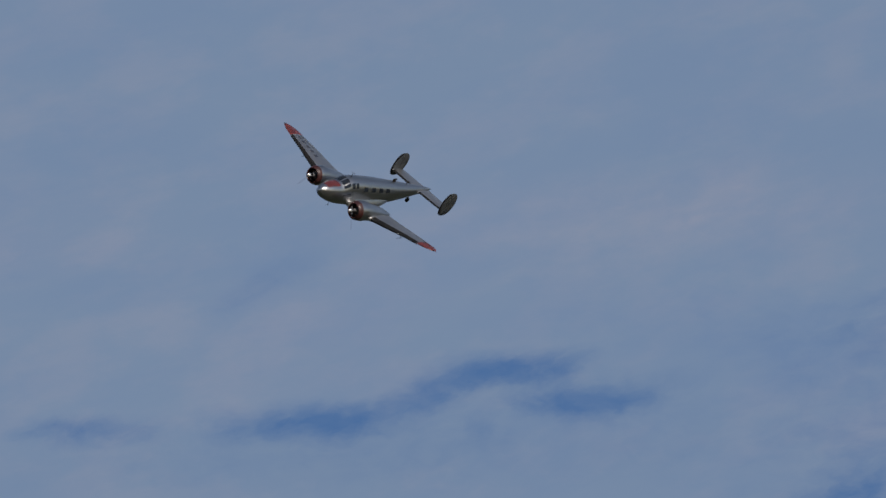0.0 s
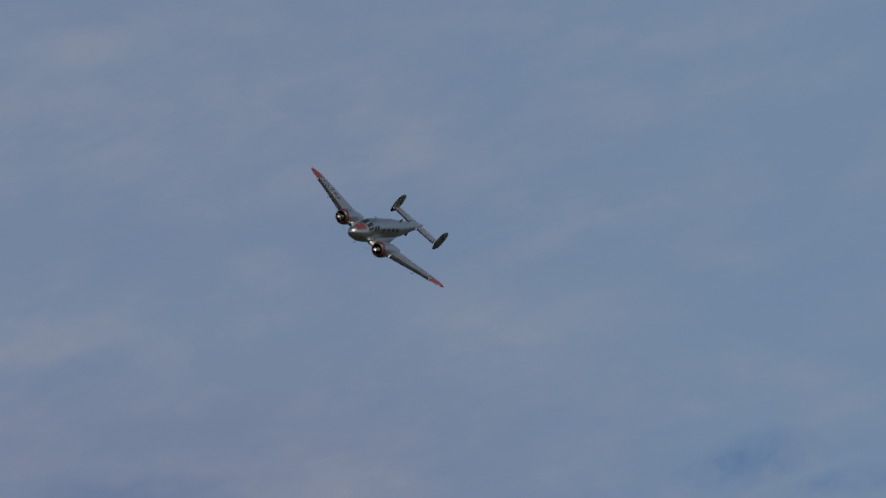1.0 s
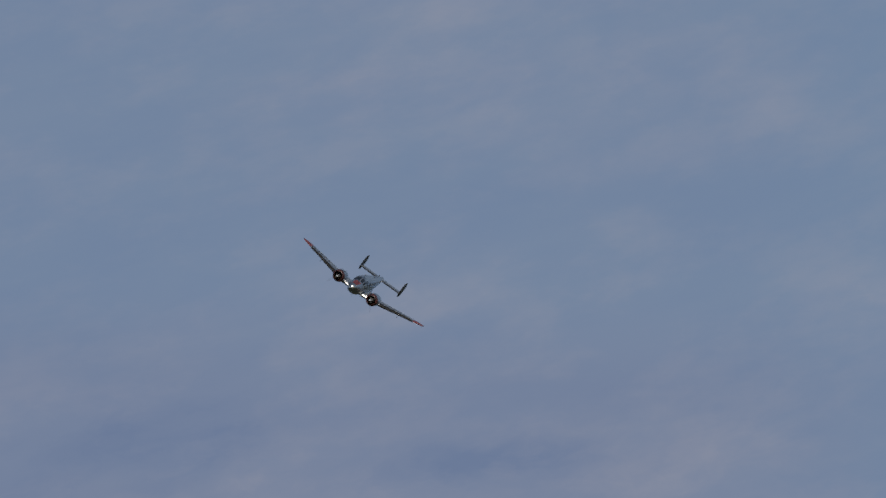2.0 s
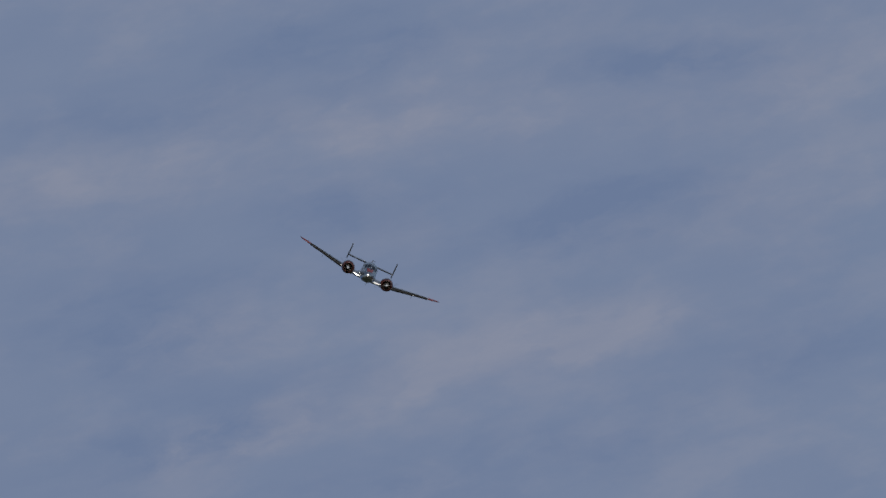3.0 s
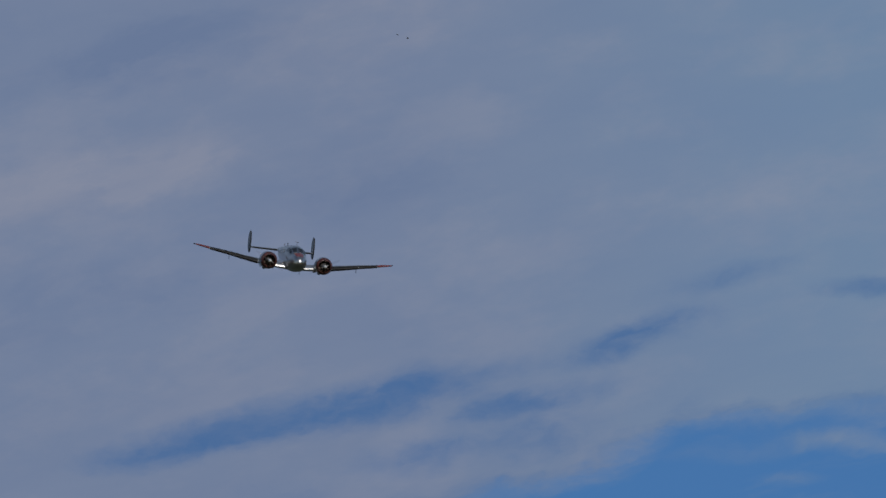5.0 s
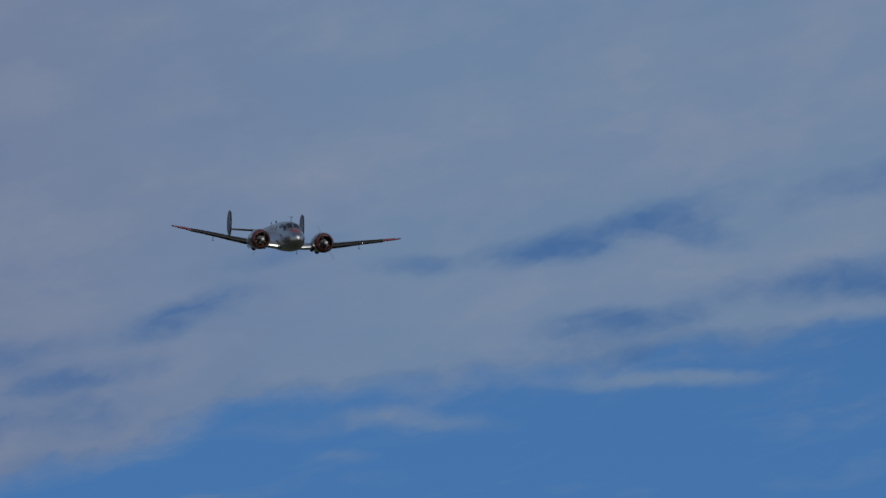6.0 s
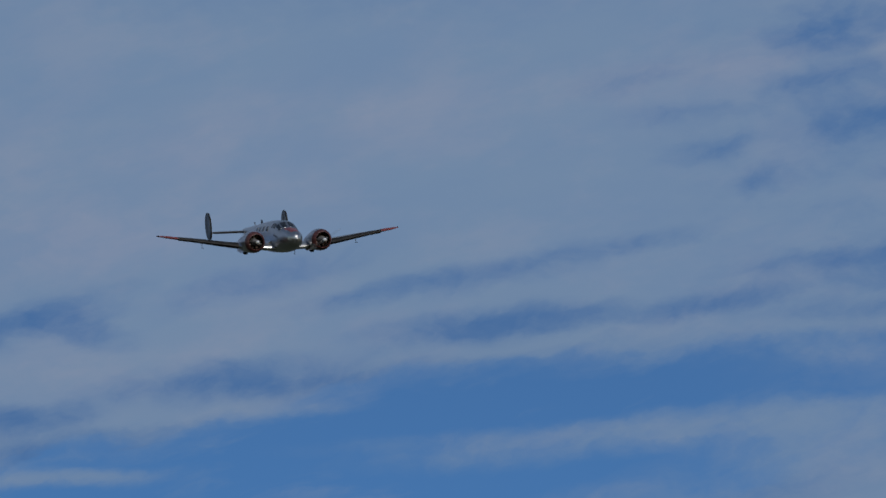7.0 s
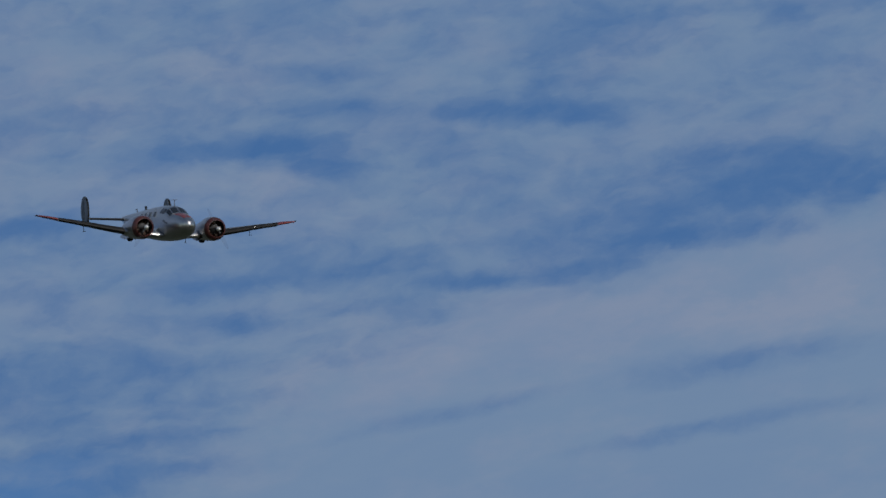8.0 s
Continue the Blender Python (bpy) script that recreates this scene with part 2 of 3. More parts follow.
    whole = pierced(whole, (
        (0.165, 0.515, 0.06, 0.016, 0.5, -5), (0.047, 0.675, 0.07, 0.018, 0.65, 0), (0.127, 0.655, 0.05, 0.014, 0.45, 0), (0.10, 0.725, 0.10, 0.02, 0.7, 3),
        (0.21, 0.705, 0.10, 0.016, 0.6, 5), (-0.03, 0.685, 0.07, 0.02, 0.5, 0), (0.16, 0.45, 0.08, 0.02, 0.25, 15), (0.49, 0.416, 0.13, 0.022, 0.4, 15),
        (0.48, 0.597, 0.20, 0.026, 0.85, 5), (0.70, 0.44, 0.12, 0.013, 0.5, 12), (1.08, 0.367, 0.13, 0.013, 0.4, 10), (0.85, 0.507, 0.13, 0.024, 0.75, 6)))
    whole = pierced(whole, (
        (1.02, 0.485, 0.12, 0.018, 0.6, 5), (0.914, 0.41, 0.13, 0.016, 0.4, 10), (1.29, 0.456, 0.10, 0.017, 0.7, 10), (1.45, 0.389, 0.11, 0.015, 0.4, 8),
        (-0.97, 0.78, 0.06, 0.016, 0.4, 15), (1.36, 0.78, 0.08, 0.02, 0.4, 5), (1.53, 0.608, 0.15, 0.024, 0.6, 5), (1.76, 0.58, 0.09, 0.019, 0.6, 5),
        (1.90, 0.545, 0.09, 0.013, 0.6, 10), (1.60, 0.465, 0.19, 0.017, 0.45, 4), (1.61, 0.40, 0.16, 0.022, 0.4, 3), (1.70, 0.415, 0.12, 0.02, 0.4, 0)))
    # broken cloud to the east
    whole = pierced(whole, (
        (1.473, -0.005, 0.07, 0.024, 0.75, 3), (1.483, 0.066, 0.08, 0.015, 0.6, 12), (1.513, 0.135, 0.05, 0.03, 0.5, 0), (1.203, 0.134, 0.07, 0.014, 0.35, 5),
        (1.27, 0.187, 0.055, 0.019, 0.5, 8), (1.373, 0.245, 0.04, 0.017, 0.55, 10), (1.134, 0.064, 0.08, 0.022, 0.25, 8), (1.675, 0.113, 0.10, 0.018, 0.8, 6),
        (1.49, 0.16, 0.07, 0.022, 0.35, 5), (1.925, -0.015, 0.07, 0.021, 0.6, 8), (2.01, -0.032, 0.10, 0.015, 0.6, 3), (2.145, -0.03, 0.09, 0.026, 0.9, 0)))
    whole = pierced(whole, (
        (2.205, 0.004, 0.05, 0.024, 0.7, -6), (2.03, 0.105, 0.08, 0.014, 0.5, 3), (1.98, 0.22, 0.10, 0.015, 0.5, 5), (2.10, 0.20, 0.08, 0.014, 0.4, 5),
        (2.055, 0.27, 0.11, 0.017, 0.55, 2), (1.69, 0.23, 0.08, 0.014, 0.3, 5), (2.54, -0.098, 0.14, 0.018, 0.85, 2), (2.675, -0.09, 0.05, 0.016, 0.7, -4),
        (2.225, -0.10, 0.07, 0.015, 0.55, 2), (2.205, -0.165, 0.07, 0.016, 0.55, 2), (2.635, -0.215, 0.09, 0.05, 0.45, 5), (2.595, -0.135, 0.03, 0.02, 0.45, 30)))
    whole = pierced(whole, (
        (2.735, -0.265, 0.06, 0.03, 0.4, 5), (3.035, -0.275, 0.045, 0.015, 0.5, 0), (3.03, -0.005, 0.19, 0.032, 0.65, 4), (3.14, 0.025, 0.14, 0.042, 0.8, 6),
        (2.866, -0.015, 0.07, 0.017, 0.6, 4), (2.985, 0.045, 0.10, 0.022, 0.45, 5), (2.765, 0.095, 0.19, 0.045, 0.6, 6), (2.885, 0.125, 0.13, 0.018, 0.8, 5),
        (2.585, 0.135, 0.05, 0.017, 0.4, 4), (2.345, 0.17, 0.06, 0.022, 0.5, 0), (2.465, 0.025, 0.05, 0.06, 0.28, 0), (2.255, 0.182, 0.10, 0.02, 0.55, 2)))
    whole = pierced(whole, (
        (2.46, 0.203, 0.11, 0.010, 0.65, 4), (2.635, 0.183, 0.13, 0.015, 0.6, 6), (2.276, 0.245, 0.06, 0.016, 0.4, 4), (1.686, 0.355, 0.13, 0.022, 0.5, 3),
        (1.936, 0.355, 0.10, 0.02, 0.35, 3), (1.736, 0.525, 0.15, 0.022, 0.6, 4), (1.886, 0.49, 0.11, 0.014, 0.55, 8), (2.436, 0.435, 0.13, 0.013, 0.35, 12),
        (2.956, 0.345, 0.15, 0.017, 0.45, 10), (2.836, 0.475, 0.13, 0.011, 0.35, 10), (3.056, 0.43, 0.10, 0.011, 0.3, 10), (2.435, -0.03, 0.05, 0.02, 0.3, 5)))
    # gaps higher up
    whole = pierced(whole, (
        (0.111, -0.129, 0.09, 0.018, 0.55, 3), (0.51, -0.154, 0.13, 0.026, 0.85, 3), (0.67, -0.180, 0.09, 0.017, 0.5, 14), (0.79, -0.228, 0.08, 0.017, 0.6, 14),
        (0.885, -0.244, 0.09, 0.023, 0.85, 0), (0.985, -0.186, 0.10, 0.023, 0.7, 2), (0.82, -0.135, 0.02, 0.03, 0.3, 60), (1.08, -0.21, 0.08, 0.018, 0.3, 8),
        (-0.369, -0.178, 0.11, 0.03, 0.40, 14), (-0.21, -0.13, 0.10, 0.02, 0.25, 10), (0.70, -0.10, 0.5, 0.05, 0.15, 3), (0.43, -0.398, 0.08, 0.025, 0.15, 30), (1.56, -0.045, 0.09, 0.03, 0.4, 2)))

    # long pale streaks that cross the open blue
    streaks = pierced(1.0, (
        (0.43, 0.648, 0.13, 0.013, 0.6, 4), (0.80, 0.553, 0.22, 0.014, 0.65, 5), (0.15, 0.697, 0.10, 0.012, 0.3, 3), (0.12, 0.772, 0.14, 0.012, 0.55, 3),
        (0.043, 0.77, 0.16, 0.011, 0.35, 2), (-0.323, 0.845, 0.09, 0.013, 0.5, -2), (-0.463, 0.91, 0.04, 0.010, 0.35, 0), (0.047, 0.775, 0.10, 0.009, 0.35, 0),
        (1.31, 0.513, 0.23, 0.017, 0.6, 5), (1.20, 0.685, 0.33, 0.022, 0.75, 6), (1.47, 0.675, 0.17, 0.028, 0.65, 6), (1.51, 0.73, 0.14, 0.03, 0.5, 4)))
    streaks = pierced(streaks, (
        (0.47, 0.65, 0.12, 0.010, 0.35, 2), (0.07, 0.77, 0.10, 0.013, 0.35, 2), (1.51, 0.545, 0.11, 0.015, 0.4, 3), (1.08, 0.83, 0.08, 0.03, 0.5, 5),
        (-0.367, 0.838, 0.09, 0.012, 0.3, 0), (0.85, 0.70, 0.20, 0.012, 0.25, 4), (1.35, 0.425, 0.18, 0.012, 0.3, 5), (-0.55, 0.86, 0.10, 0.012, 0.2, 4)))
    sheet = n.math("MULTIPLY", sheet, whole)
    total = n.math("MULTIPLY", n.math("SUBTRACT", 1.0, sheet), streaks)
    # mottling where the cloud is half gone
    mottle = n.math("SUBTRACT", n.noise(n.combine(sb, n.math("MULTIPLY", qb, 1.7), 15.3), 17.0, 4, 0.56), 0.5)
    half_gone = n.math("MULTIPLY", n.math("MULTIPLY", total, n.math("SUBTRACT", 1.0, total)), 4.0)
    total = n.math("MULTIPLY_ADD", n.math("MULTIPLY", mottle, half_gone), 0.8, total)
    total = n.math("MINIMUM", n.math("MAXIMUM", total, 0.0), 1.0)

    banks = pierced(1.0, (
        (-2.11, 0.505, 0.26, 0.040, 0.9, 19), (-1.64, 0.375, 0.19, 0.045, 0.8, 10), (-2.27, 0.39, 0.14, 0.04, 0.8, 8), (-1.94, -0.03, 0.34, 0.06, 0.6, 4),
        (-1.30, 0.13, 0.22, 0.05, 0.6, 14), (-2.43, 0.10, 0.22, 0.05, 0.5, 4), (-1.2, -0.1, 0.27, 0.08, 0.5, 10), (0.15, 0.345, 0.28, 0.05, 0.75, 10),
        (-0.57, 0.40, 0.3, 0.06, 0.4, 12), (1.98, 0.05, 0.2, 0.04, 0.4, 4), (2.90, 0.25, 0.42, 0.06, 0.75, 8), (1.32, 0.07, 0.2, 0.05, 0.5, 10)))
    banks = pierced(banks, (
        (0.5, 0.16, 0.34, 0.06, 0.5, 8), (0.10, 0.61, 0.35, 0.05, 0.35, 6), (1.75, -0.12, 0.25, 0.07, 0.5, 4), (2.45, 0.32, 0.3, 0.06, 0.45, 12),
        (1.16, -0.528, 0.34, 0.05, 0.6, 2), (-0.02, -0.46, 0.17, 0.05, 0.5, 6), (0.48, -0.255, 0.12, 0.06, 0.4, 20), (0.55, -0.36, 0.25, 0.05, 0.3, 8)))
    banks = pierced(banks, (
        (-1.30, -0.794, 0.28, 0.06, 0.45, 5), (-0.75, -0.435, 0.13, 0.05, 0.3, 8), (-1.70, -0.407, 0.17, 0.05, 0.6, 8), (-2.05, -0.33, 0.10, 0.04, 0.5, 14),
        (-1.8, -0.767, 0.15, 0.06, 0.5, 20), (-1.15, -0.697, 0.20, 0.05, 0.35, 8), (-1.6, -0.927, 0.25, 0.05, 0.35, 4), (-0.7, -0.407, 0.14, 0.05, 0.2, 6)))
    bright = n.math("SUBTRACT", 1.0, banks)
    hollows = pierced(1.0, (
        (-2.09, -0.15, 0.16, 0.05, 0.9, 6), (-1.50, -0.11, 0.13, 0.03, 0.8, 4), (-1.64, 0.155, 0.18, 0.05, 0.9, 12), (-2.04, 0.15, 0.13, 0.04, 0.7, 8),
        (-2.45, 0.36, 0.16, 0.08, 0.8, 12), (-2.35, 0.55, 0.22, 0.05, 0.8, 14), (-1.85, 0.62, 0.32, 0.06, 0.6, 14), (-1.25, 0.40, 0.16, 0.06, 0.6, 14),
        (-2.4, -0.02, 0.3, 0.04, 0.5, 4), (1.21, -0.33, 0.22, 0.04, 0.5, 2), (1.31, -0.26, 0.17, 0.04, 0.55, 2), (0.43, -0.40, 0.10, 0.04, 0.6, 40)))
    shade = n.math("SUBTRACT", 1.0, hollows)

    # faint blue-grey shading inside the cloud sheet
    thin = n.step(n.math("ADD", n.math("MULTIPLY", streak, 0.6), n.math("MULTIPLY", soft, 0.4)), 0.34, 0.66)
    warm = n.step(n.noise(n.combine(s, n.math("MULTIPLY", q, 2.0), 4.4), 4.6, 5, 0.58), 0.42, 0.68)
    west = n.math("MULTIPLY", n.math("SUBTRACT", 1.0, n.step(u, -1.3, -0.2)), n.math("MULTIPLY_ADD", n.step(v, -0.45, -0.2), 0.5, 0.5))
    grey = n.mix(west, (0.157, 0.236, 0.362), (0.168, 0.218, 0.336))
    pink = n.mix(west, (0.212, 0.262, 0.368), (0.230, 0.259, 0.352))
    lump = n.step(n.noise(n.combine(sw, n.math("MULTIPLY", qw, 1.9), 8.8), 6.5, 5, 0.6), 0.36, 0.64)
    lift = n.math("MINIMUM", n.math("ADD", n.math("MULTIPLY", warm, 0.45), n.math("MULTIPLY", bright, n.math("ADD", 0.55, n.math("MULTIPLY", lump, 0.75)))), 1.0)
    cloud = n.mix(lift, grey, pink)
    dim = n.math("MINIMUM", n.math("ADD", n.math("MULTIPLY", thin, 0.36), n.math("MULTIPLY", shade, n.math("SUBTRACT", 1.05, n.math("MULTIPLY", lump, 0.55)))), 1.0)
    cloud = n.mix(dim, cloud, n.mix(west, (0.130, 0.212, 0.362), (0.136, 0.189, 0.316)))
    deep = n.mix(n.step(v, 0.45, 0.95), (0.054, 0.150, 0.350), (0.059, 0.172, 0.400))
    blue = n.mix(n.step(open_blue, 0.1, 0.6), (0.052, 0.136, 0.318), deep)
    colour = n.mix(total, cloud, blue)
    e = n.t.nodes.new("ShaderNodeEmission")
    n.put(e.inputs[0], colour)
    e.inputs[1].default_value = 1.0
    n.t.links.new(e.outputs[0], n.out.inputs[0])
    return n.mat


# ---------------------------------------------------------------- mesh helpers
def finish(name, bm, material, smooth=True):
    bmesh.ops.remove_doubles(bm, verts=bm.verts, dist=1e-5)
    bmesh.ops.recalc_face_normals(bm, faces=bm.faces)
    me = bpy.data.meshes.new(name)
    bm.to_mesh(me)
    bm.free()
    me.materials.append(material)
    for p in me.polygons:
        p.use_smooth = smooth
    if smooth:
        me.set_sharp_from_angle(angle=radians(38))
    return me


def part(name, bm, material, parent, label="", at=None, smooth=True):
    ob = new(name, finish(name, bm, material, smooth))
    ob.parent = parent
    if at is not None:
        ob.matrix_basis = at
    return tagged(ob, label)


def loft(loops, cap=True, closed=True, bm=None):
    """A skin over loops of equal length."""
    bm = bm or bmesh.new()
    rings = [[bm.verts.new(p) for p in loop] for loop in loops]
    n = len(rings[0])
    for a, b in zip(rings, rings[1:]):
        for i in range(n if closed else n - 1):
            j = (i + 1) % n
            bm.faces.new((a[i], a[j], b[j], b[i]))
    if cap:
        for ring in (rings[0], rings[-1]):
            bm.faces.new(ring)
    return bm


def rod(a, b, ra, rb=None, n=10, bm=None):
    """A round rod from a to b."""
    a, b = Vector(a), Vector(b)
    rb = ra if rb is None else rb
    turn = (b - a).to_track_quat("Z", "Y").to_matrix()
    circle = [turn @ Vector((math.cos(2 * math.pi * i / n), math.sin(2 * math.pi * i / n), 0)) for i in range(n)]
    return loft([[a + c * ra for c in circle], [b + c * rb for c in circle]], bm=bm)


def spun(profile, n=28, axis="x", at=(0, 0, 0), closed=False, bm=None):
    """A surface of revolution: (along, radius) turned round an axis through at."""
    loops = []
    for along, r in profile:
        loop = []
        for i in range(n):
            c, s_ = r * math.cos(2 * math.pi * i / n), r * math.sin(2 * math.pi * i / n)
            p = (along, c, s_) if axis == "x" else (c, along, s_)
            loop.append(Vector(p) + Vector(at))
        loops.append(loop)
    if closed:
        loops.append(loops[0])
    return loft(loops, cap=not closed, bm=bm)


def curve_at(table, x):
    """Catmull-Rom through the rows of a table whose first column falls; gives the other columns."""
    i = 0
    while i < len(table) - 2 and x < table[i + 1][0]:
        i += 1
    p0, p1, p2, p3 = (table[min(max(j, 0), len(table) - 1)] for j in (i - 1, i, i + 1, i + 2))
    t = min(max((x - p1[0]) / (p2[0] - p1[0]), 0.0), 1.0)
    out = []
    for a, b, c, d in zip(p0[1:], p1[1:], p2[1:], p3[1:]):
        out.append(0.5 * (2 * b + (c - a) * t + (2 * a - 5 * b + 4 * c - d) * t * t + (3 * b - a - 3 * c + d) * t ** 3))
    return out


# ---------------------------------------------------------------- setting
def build_ground():
    bm = bmesh.new()
    loops = []
    for r in (0.5, 40, 300, 1200, 4700):
        loops.append([Vector((r * math.cos(a * math.pi / 36), r * math.sin(a * math.pi / 36), 0)) for a in range(72)])
    loft(loops, cap=False, bm=bm)
    bm.faces.new([v for v in bm.verts if v.co.length < 1])
    # unseen ground, added for bounce light and dark reflections in the metal
    ob = new("ground", finish("ground", bm, grass()))
    tagged(ob, "unseen flat dark grass, added to reflect in the aeroplane", "ground", kind="structure")


# sky bearings: 1 unit is 3.83 degrees
UNIT = 3.830031


def build_sky():
    bm = bmesh.new()
    layer = bm.loops.layers.uv.new("bearing")
    grid = []
    R = 4600
    for j in range(33):
        el = -1.0 + j * 1.1
        row = []
        for i in range(121):
            az = -66 + i * 1.1
            a, e = radians(az), radians(el)
            vert = bm.verts.new((R * math.sin(a) * math.cos(e), R * math.cos(a) * math.cos(e), 1.7 + R * math.sin(e)))
            row.append((vert, (az / UNIT, 0.441 - (el - 7.0) / UNIT)))
        grid.append(row)
    for j in range(32):
        for i in range(120):
            quad = (grid[j][i], grid[j][i + 1], grid[j + 1][i + 1], grid[j + 1][i])
            f = bm.faces.new([c[0] for c in quad])
            for loop, c in zip(f.loops, quad):
                loop[layer].uv = c[1]
    me = bpy.data.meshes.new("backdrop")
    bm.to_mesh(me)
    bm.free()
    me.materials.append(cloudy_sky())
    for p in me.polygons:
        p.use_smooth = True
    tagged(new("backdrop", me), "broken grey stratus cloud streaked with open blue sky", "sky", kind="structure")


# ---------------------------------------------------------------- the aeroplane
# x forward, y to its left, z up; the origin lies on the wing between the engines
HULL = [(3.40, 0.03, 0.26, 0.32), (3.28, 0.24, 0.04, 0.53), (3.0, 0.42, -0.16, 0.69), (2.5, 0.58, -0.34, 0.82), (1.9, 0.68, -0.46, 0.91),
        (1.25, 0.73, -0.53, 1.22), (0.5, 0.75, -0.56, 1.29), (-0.6, 0.75, -0.56, 1.25), (-1.8, 0.70, -0.50, 1.15),
        (-3.2, 0.58, -0.31, 1.00), (-4.6, 0.42, -0.03, 0.86), (-5.8, 0.26, 0.22, 0.75), (-6.6, 0.13, 0.40, 0.65), (-6.95, 0.03, 0.50, 0.56)]


def hull_point(x, angle, lift=0.0):
    """A point of the hull: angle 0 on its left, 90 on top."""
    w, zb, zt = curve_at(HULL, x)
    w, h, zc = max(w, 0.01), max((zt - zb) / 2, 0.01), (zt + zb) / 2
    c, s_ = math.cos(radians(angle)), math.sin(radians(angle))
    k = 0.86
    y = (w + lift) * math.copysign(abs(c) ** k, c)
    z = zc + (h + lift) * math.copysign(abs(s_) ** k, s_)
    return Vector((x, y, z))


def hull_patch(x0, x1, a0, a1, lift=0.012, n=6, slant=0.0):
    """A thin plate that follows the hull, with a rim down into it."""
    bm = bmesh.new()
    outer = [[bm.verts.new(hull_point(x0 + (x1 - x0) * i / n + slant * j / n, a0 + (a1 - a0) * j / n, lift)) for j in range(n + 1)] for i in range(n + 1)]
    for i in range(n):
        for j in range(n):
            bm.faces.new((outer[i][j], outer[i + 1][j], outer[i + 1][j + 1], outer[i][j + 1]))
    res = bmesh.ops.extrude_edge_only(bm, edges=[e for e in bm.edges if e.is_boundary])
    mid = hull_point((x0 + x1) / 2, 90)
    for g in res["geom"]:
        if isinstance(g, bmesh.types.BMVert):
            w = Vector((g.co.x, 0, mid.z * 0.4))
            g.co += (w - g.co).normalized() * (lift + 0.02)
    return bm


def foil(chord, thick, n=9):
    """The outline of a wing section: from the trailing edge over the top, round the nose and back. x from 0 (nose) to -chord."""
    def half(t):
        return 5 * thick * (0.2969 * math.sqrt(t) - 0.126 * t - 0.3516 * t * t + 0.2843 * t ** 3 - 0.1036 * t ** 4)
    ts = [0.5 * (1 - math.cos(math.pi * i / n)) for i in range(n + 1)]
    up = [(-t * chord, (half(t) + 0.10 * thick * math.sin(math.pi * t)) * chord) for t in reversed(ts)]
    down = [(-t * chord, (-half(t) * 0.85 + 0.10 * thick * math.sin(math.pi * t)) * chord) for t in ts[1:-1]]
    return up + down


# span, leading edge, chord, height, thickness
WING = [(7.26, -0.20, 0.16, 0.60, 0.18), (7.14, 0.0, 0.48, 0.585, 0.17), (6.75, 0.15, 0.88, 0.53, 0.165), (6.0, 0.27, 1.17, 0.405, 0.165),
        (4.6, 0.48, 1.60, 0.20, 0.17), (3.2, 0.72, 2.05, -0.03, 0.175), (2.1, 0.92, 2.42, -0.17, 0.175), (0.3, 1.10, 2.80, -0.28, 0.17)]


def wing_loop(span, side):
    lead, chord, z, thick = curve_at(WING, span)
    pts = []
    for x, dz in foil(chord, thick):
        pts.append(Vector((lead + x, side * span, z + dz)))
    return pts


def wing_strip(side, spans, back, grow):
    """The front of the wing from the nose back to a share of the chord, proud of it by grow."""
    loops = []
    for span in spans:
        lead, chord, z, thick = curve_at(WING, span)
        pts = foil(chord, thick, 14)
        keep = [p for p in pts if p[0] > -back * chord]
        mid = -back * chord
        loops.append([Vector((lead + mid + (x - mid) * 1.0 + (grow if x > -0.02 * chord else 0), side * span, z + dz * (1 + grow * 6 / (thick * chord)))) for x, dz in keep])
    return loft(loops)


def wing_plate(side, s0, s1, c0, c1, lift=0.006, n=3):
    """A thin flat marking on top of the wing."""
    bm = bmesh.new()
    rows = []
    for i in range(n + 1):
        span = s0 + (s1 - s0) * i / n
        lead, chord, z, thick = curve_at(WING, span)
        row = []
        for j in range(n + 1):
            t = c0 + (c1 - c0) * j / n
            h = 5 * thick * (0.2969 * math.sqrt(t) - 0.126 * t - 0.3516 * t * t + 0.2843 * t ** 3 - 0.1036 * t ** 4) + 0.10 * thick * math.sin(math.pi * t)
            row.append(bm.verts.new((lead - t * chord, side * span, z + h * chord + lift)))
        rows.append(row)
    for i in range(n):
        for j in range(n):
            bm.faces.new((rows[i][j], rows[i + 1][j], rows[i + 1][j + 1], rows[i][j + 1]))
    return bm


def fin_half(front):
    """Half of the egg-shaped upright tail surface, a lens in section."""
    def outline(k):
        pts = []
        for i in range(15):
            a = radians(-90 + 180 * i / 14)
            x = (0.52 if front else -0.66) * math.cos(a) ** 0.8 * k
            z = 0.80 * math.sin(a) * k
            lean = -0.27 * (z / 1.6)
            pts.append((x + lean + (0.006 if front else -0.012), z))
        return pts
    bm = bmesh.new()
    loops = []
    for k, y in ((1.0, 0.012), (0.86, 0.045), (0.5, 0.062)):
        loops.append([Vector((x, y, z)) for x, z in outline(k)])
    back = [[Vector((p.x, -p.y, p.z)) for p in loop] for loop in reversed(loops)]
    return loft(loops[::-1] + back[::-1][::-1][::-1], bm=bm)


def fin_boot():
    """A black strip that wraps the curved front of the fin."""
    loops = []
    for i in range(13):
        a = radians(-66 + 132 * i / 12)
        z = 0.80 * math.sin(a)
        lean = -0.27 * (z / 1.6)
        edge = 0.52 * math.cos(a) ** 0.8 + lean + 0.006
        loops.append([Vector((edge - 0.10, 0.048, z)), Vector((edge + 0.004, 0.024, z)), Vector((edge + 0.012, 0, z)), Vector((edge + 0.004, -0.024, z)), Vector((edge - 0.10, -0.048, z))])
    return loft(loops)


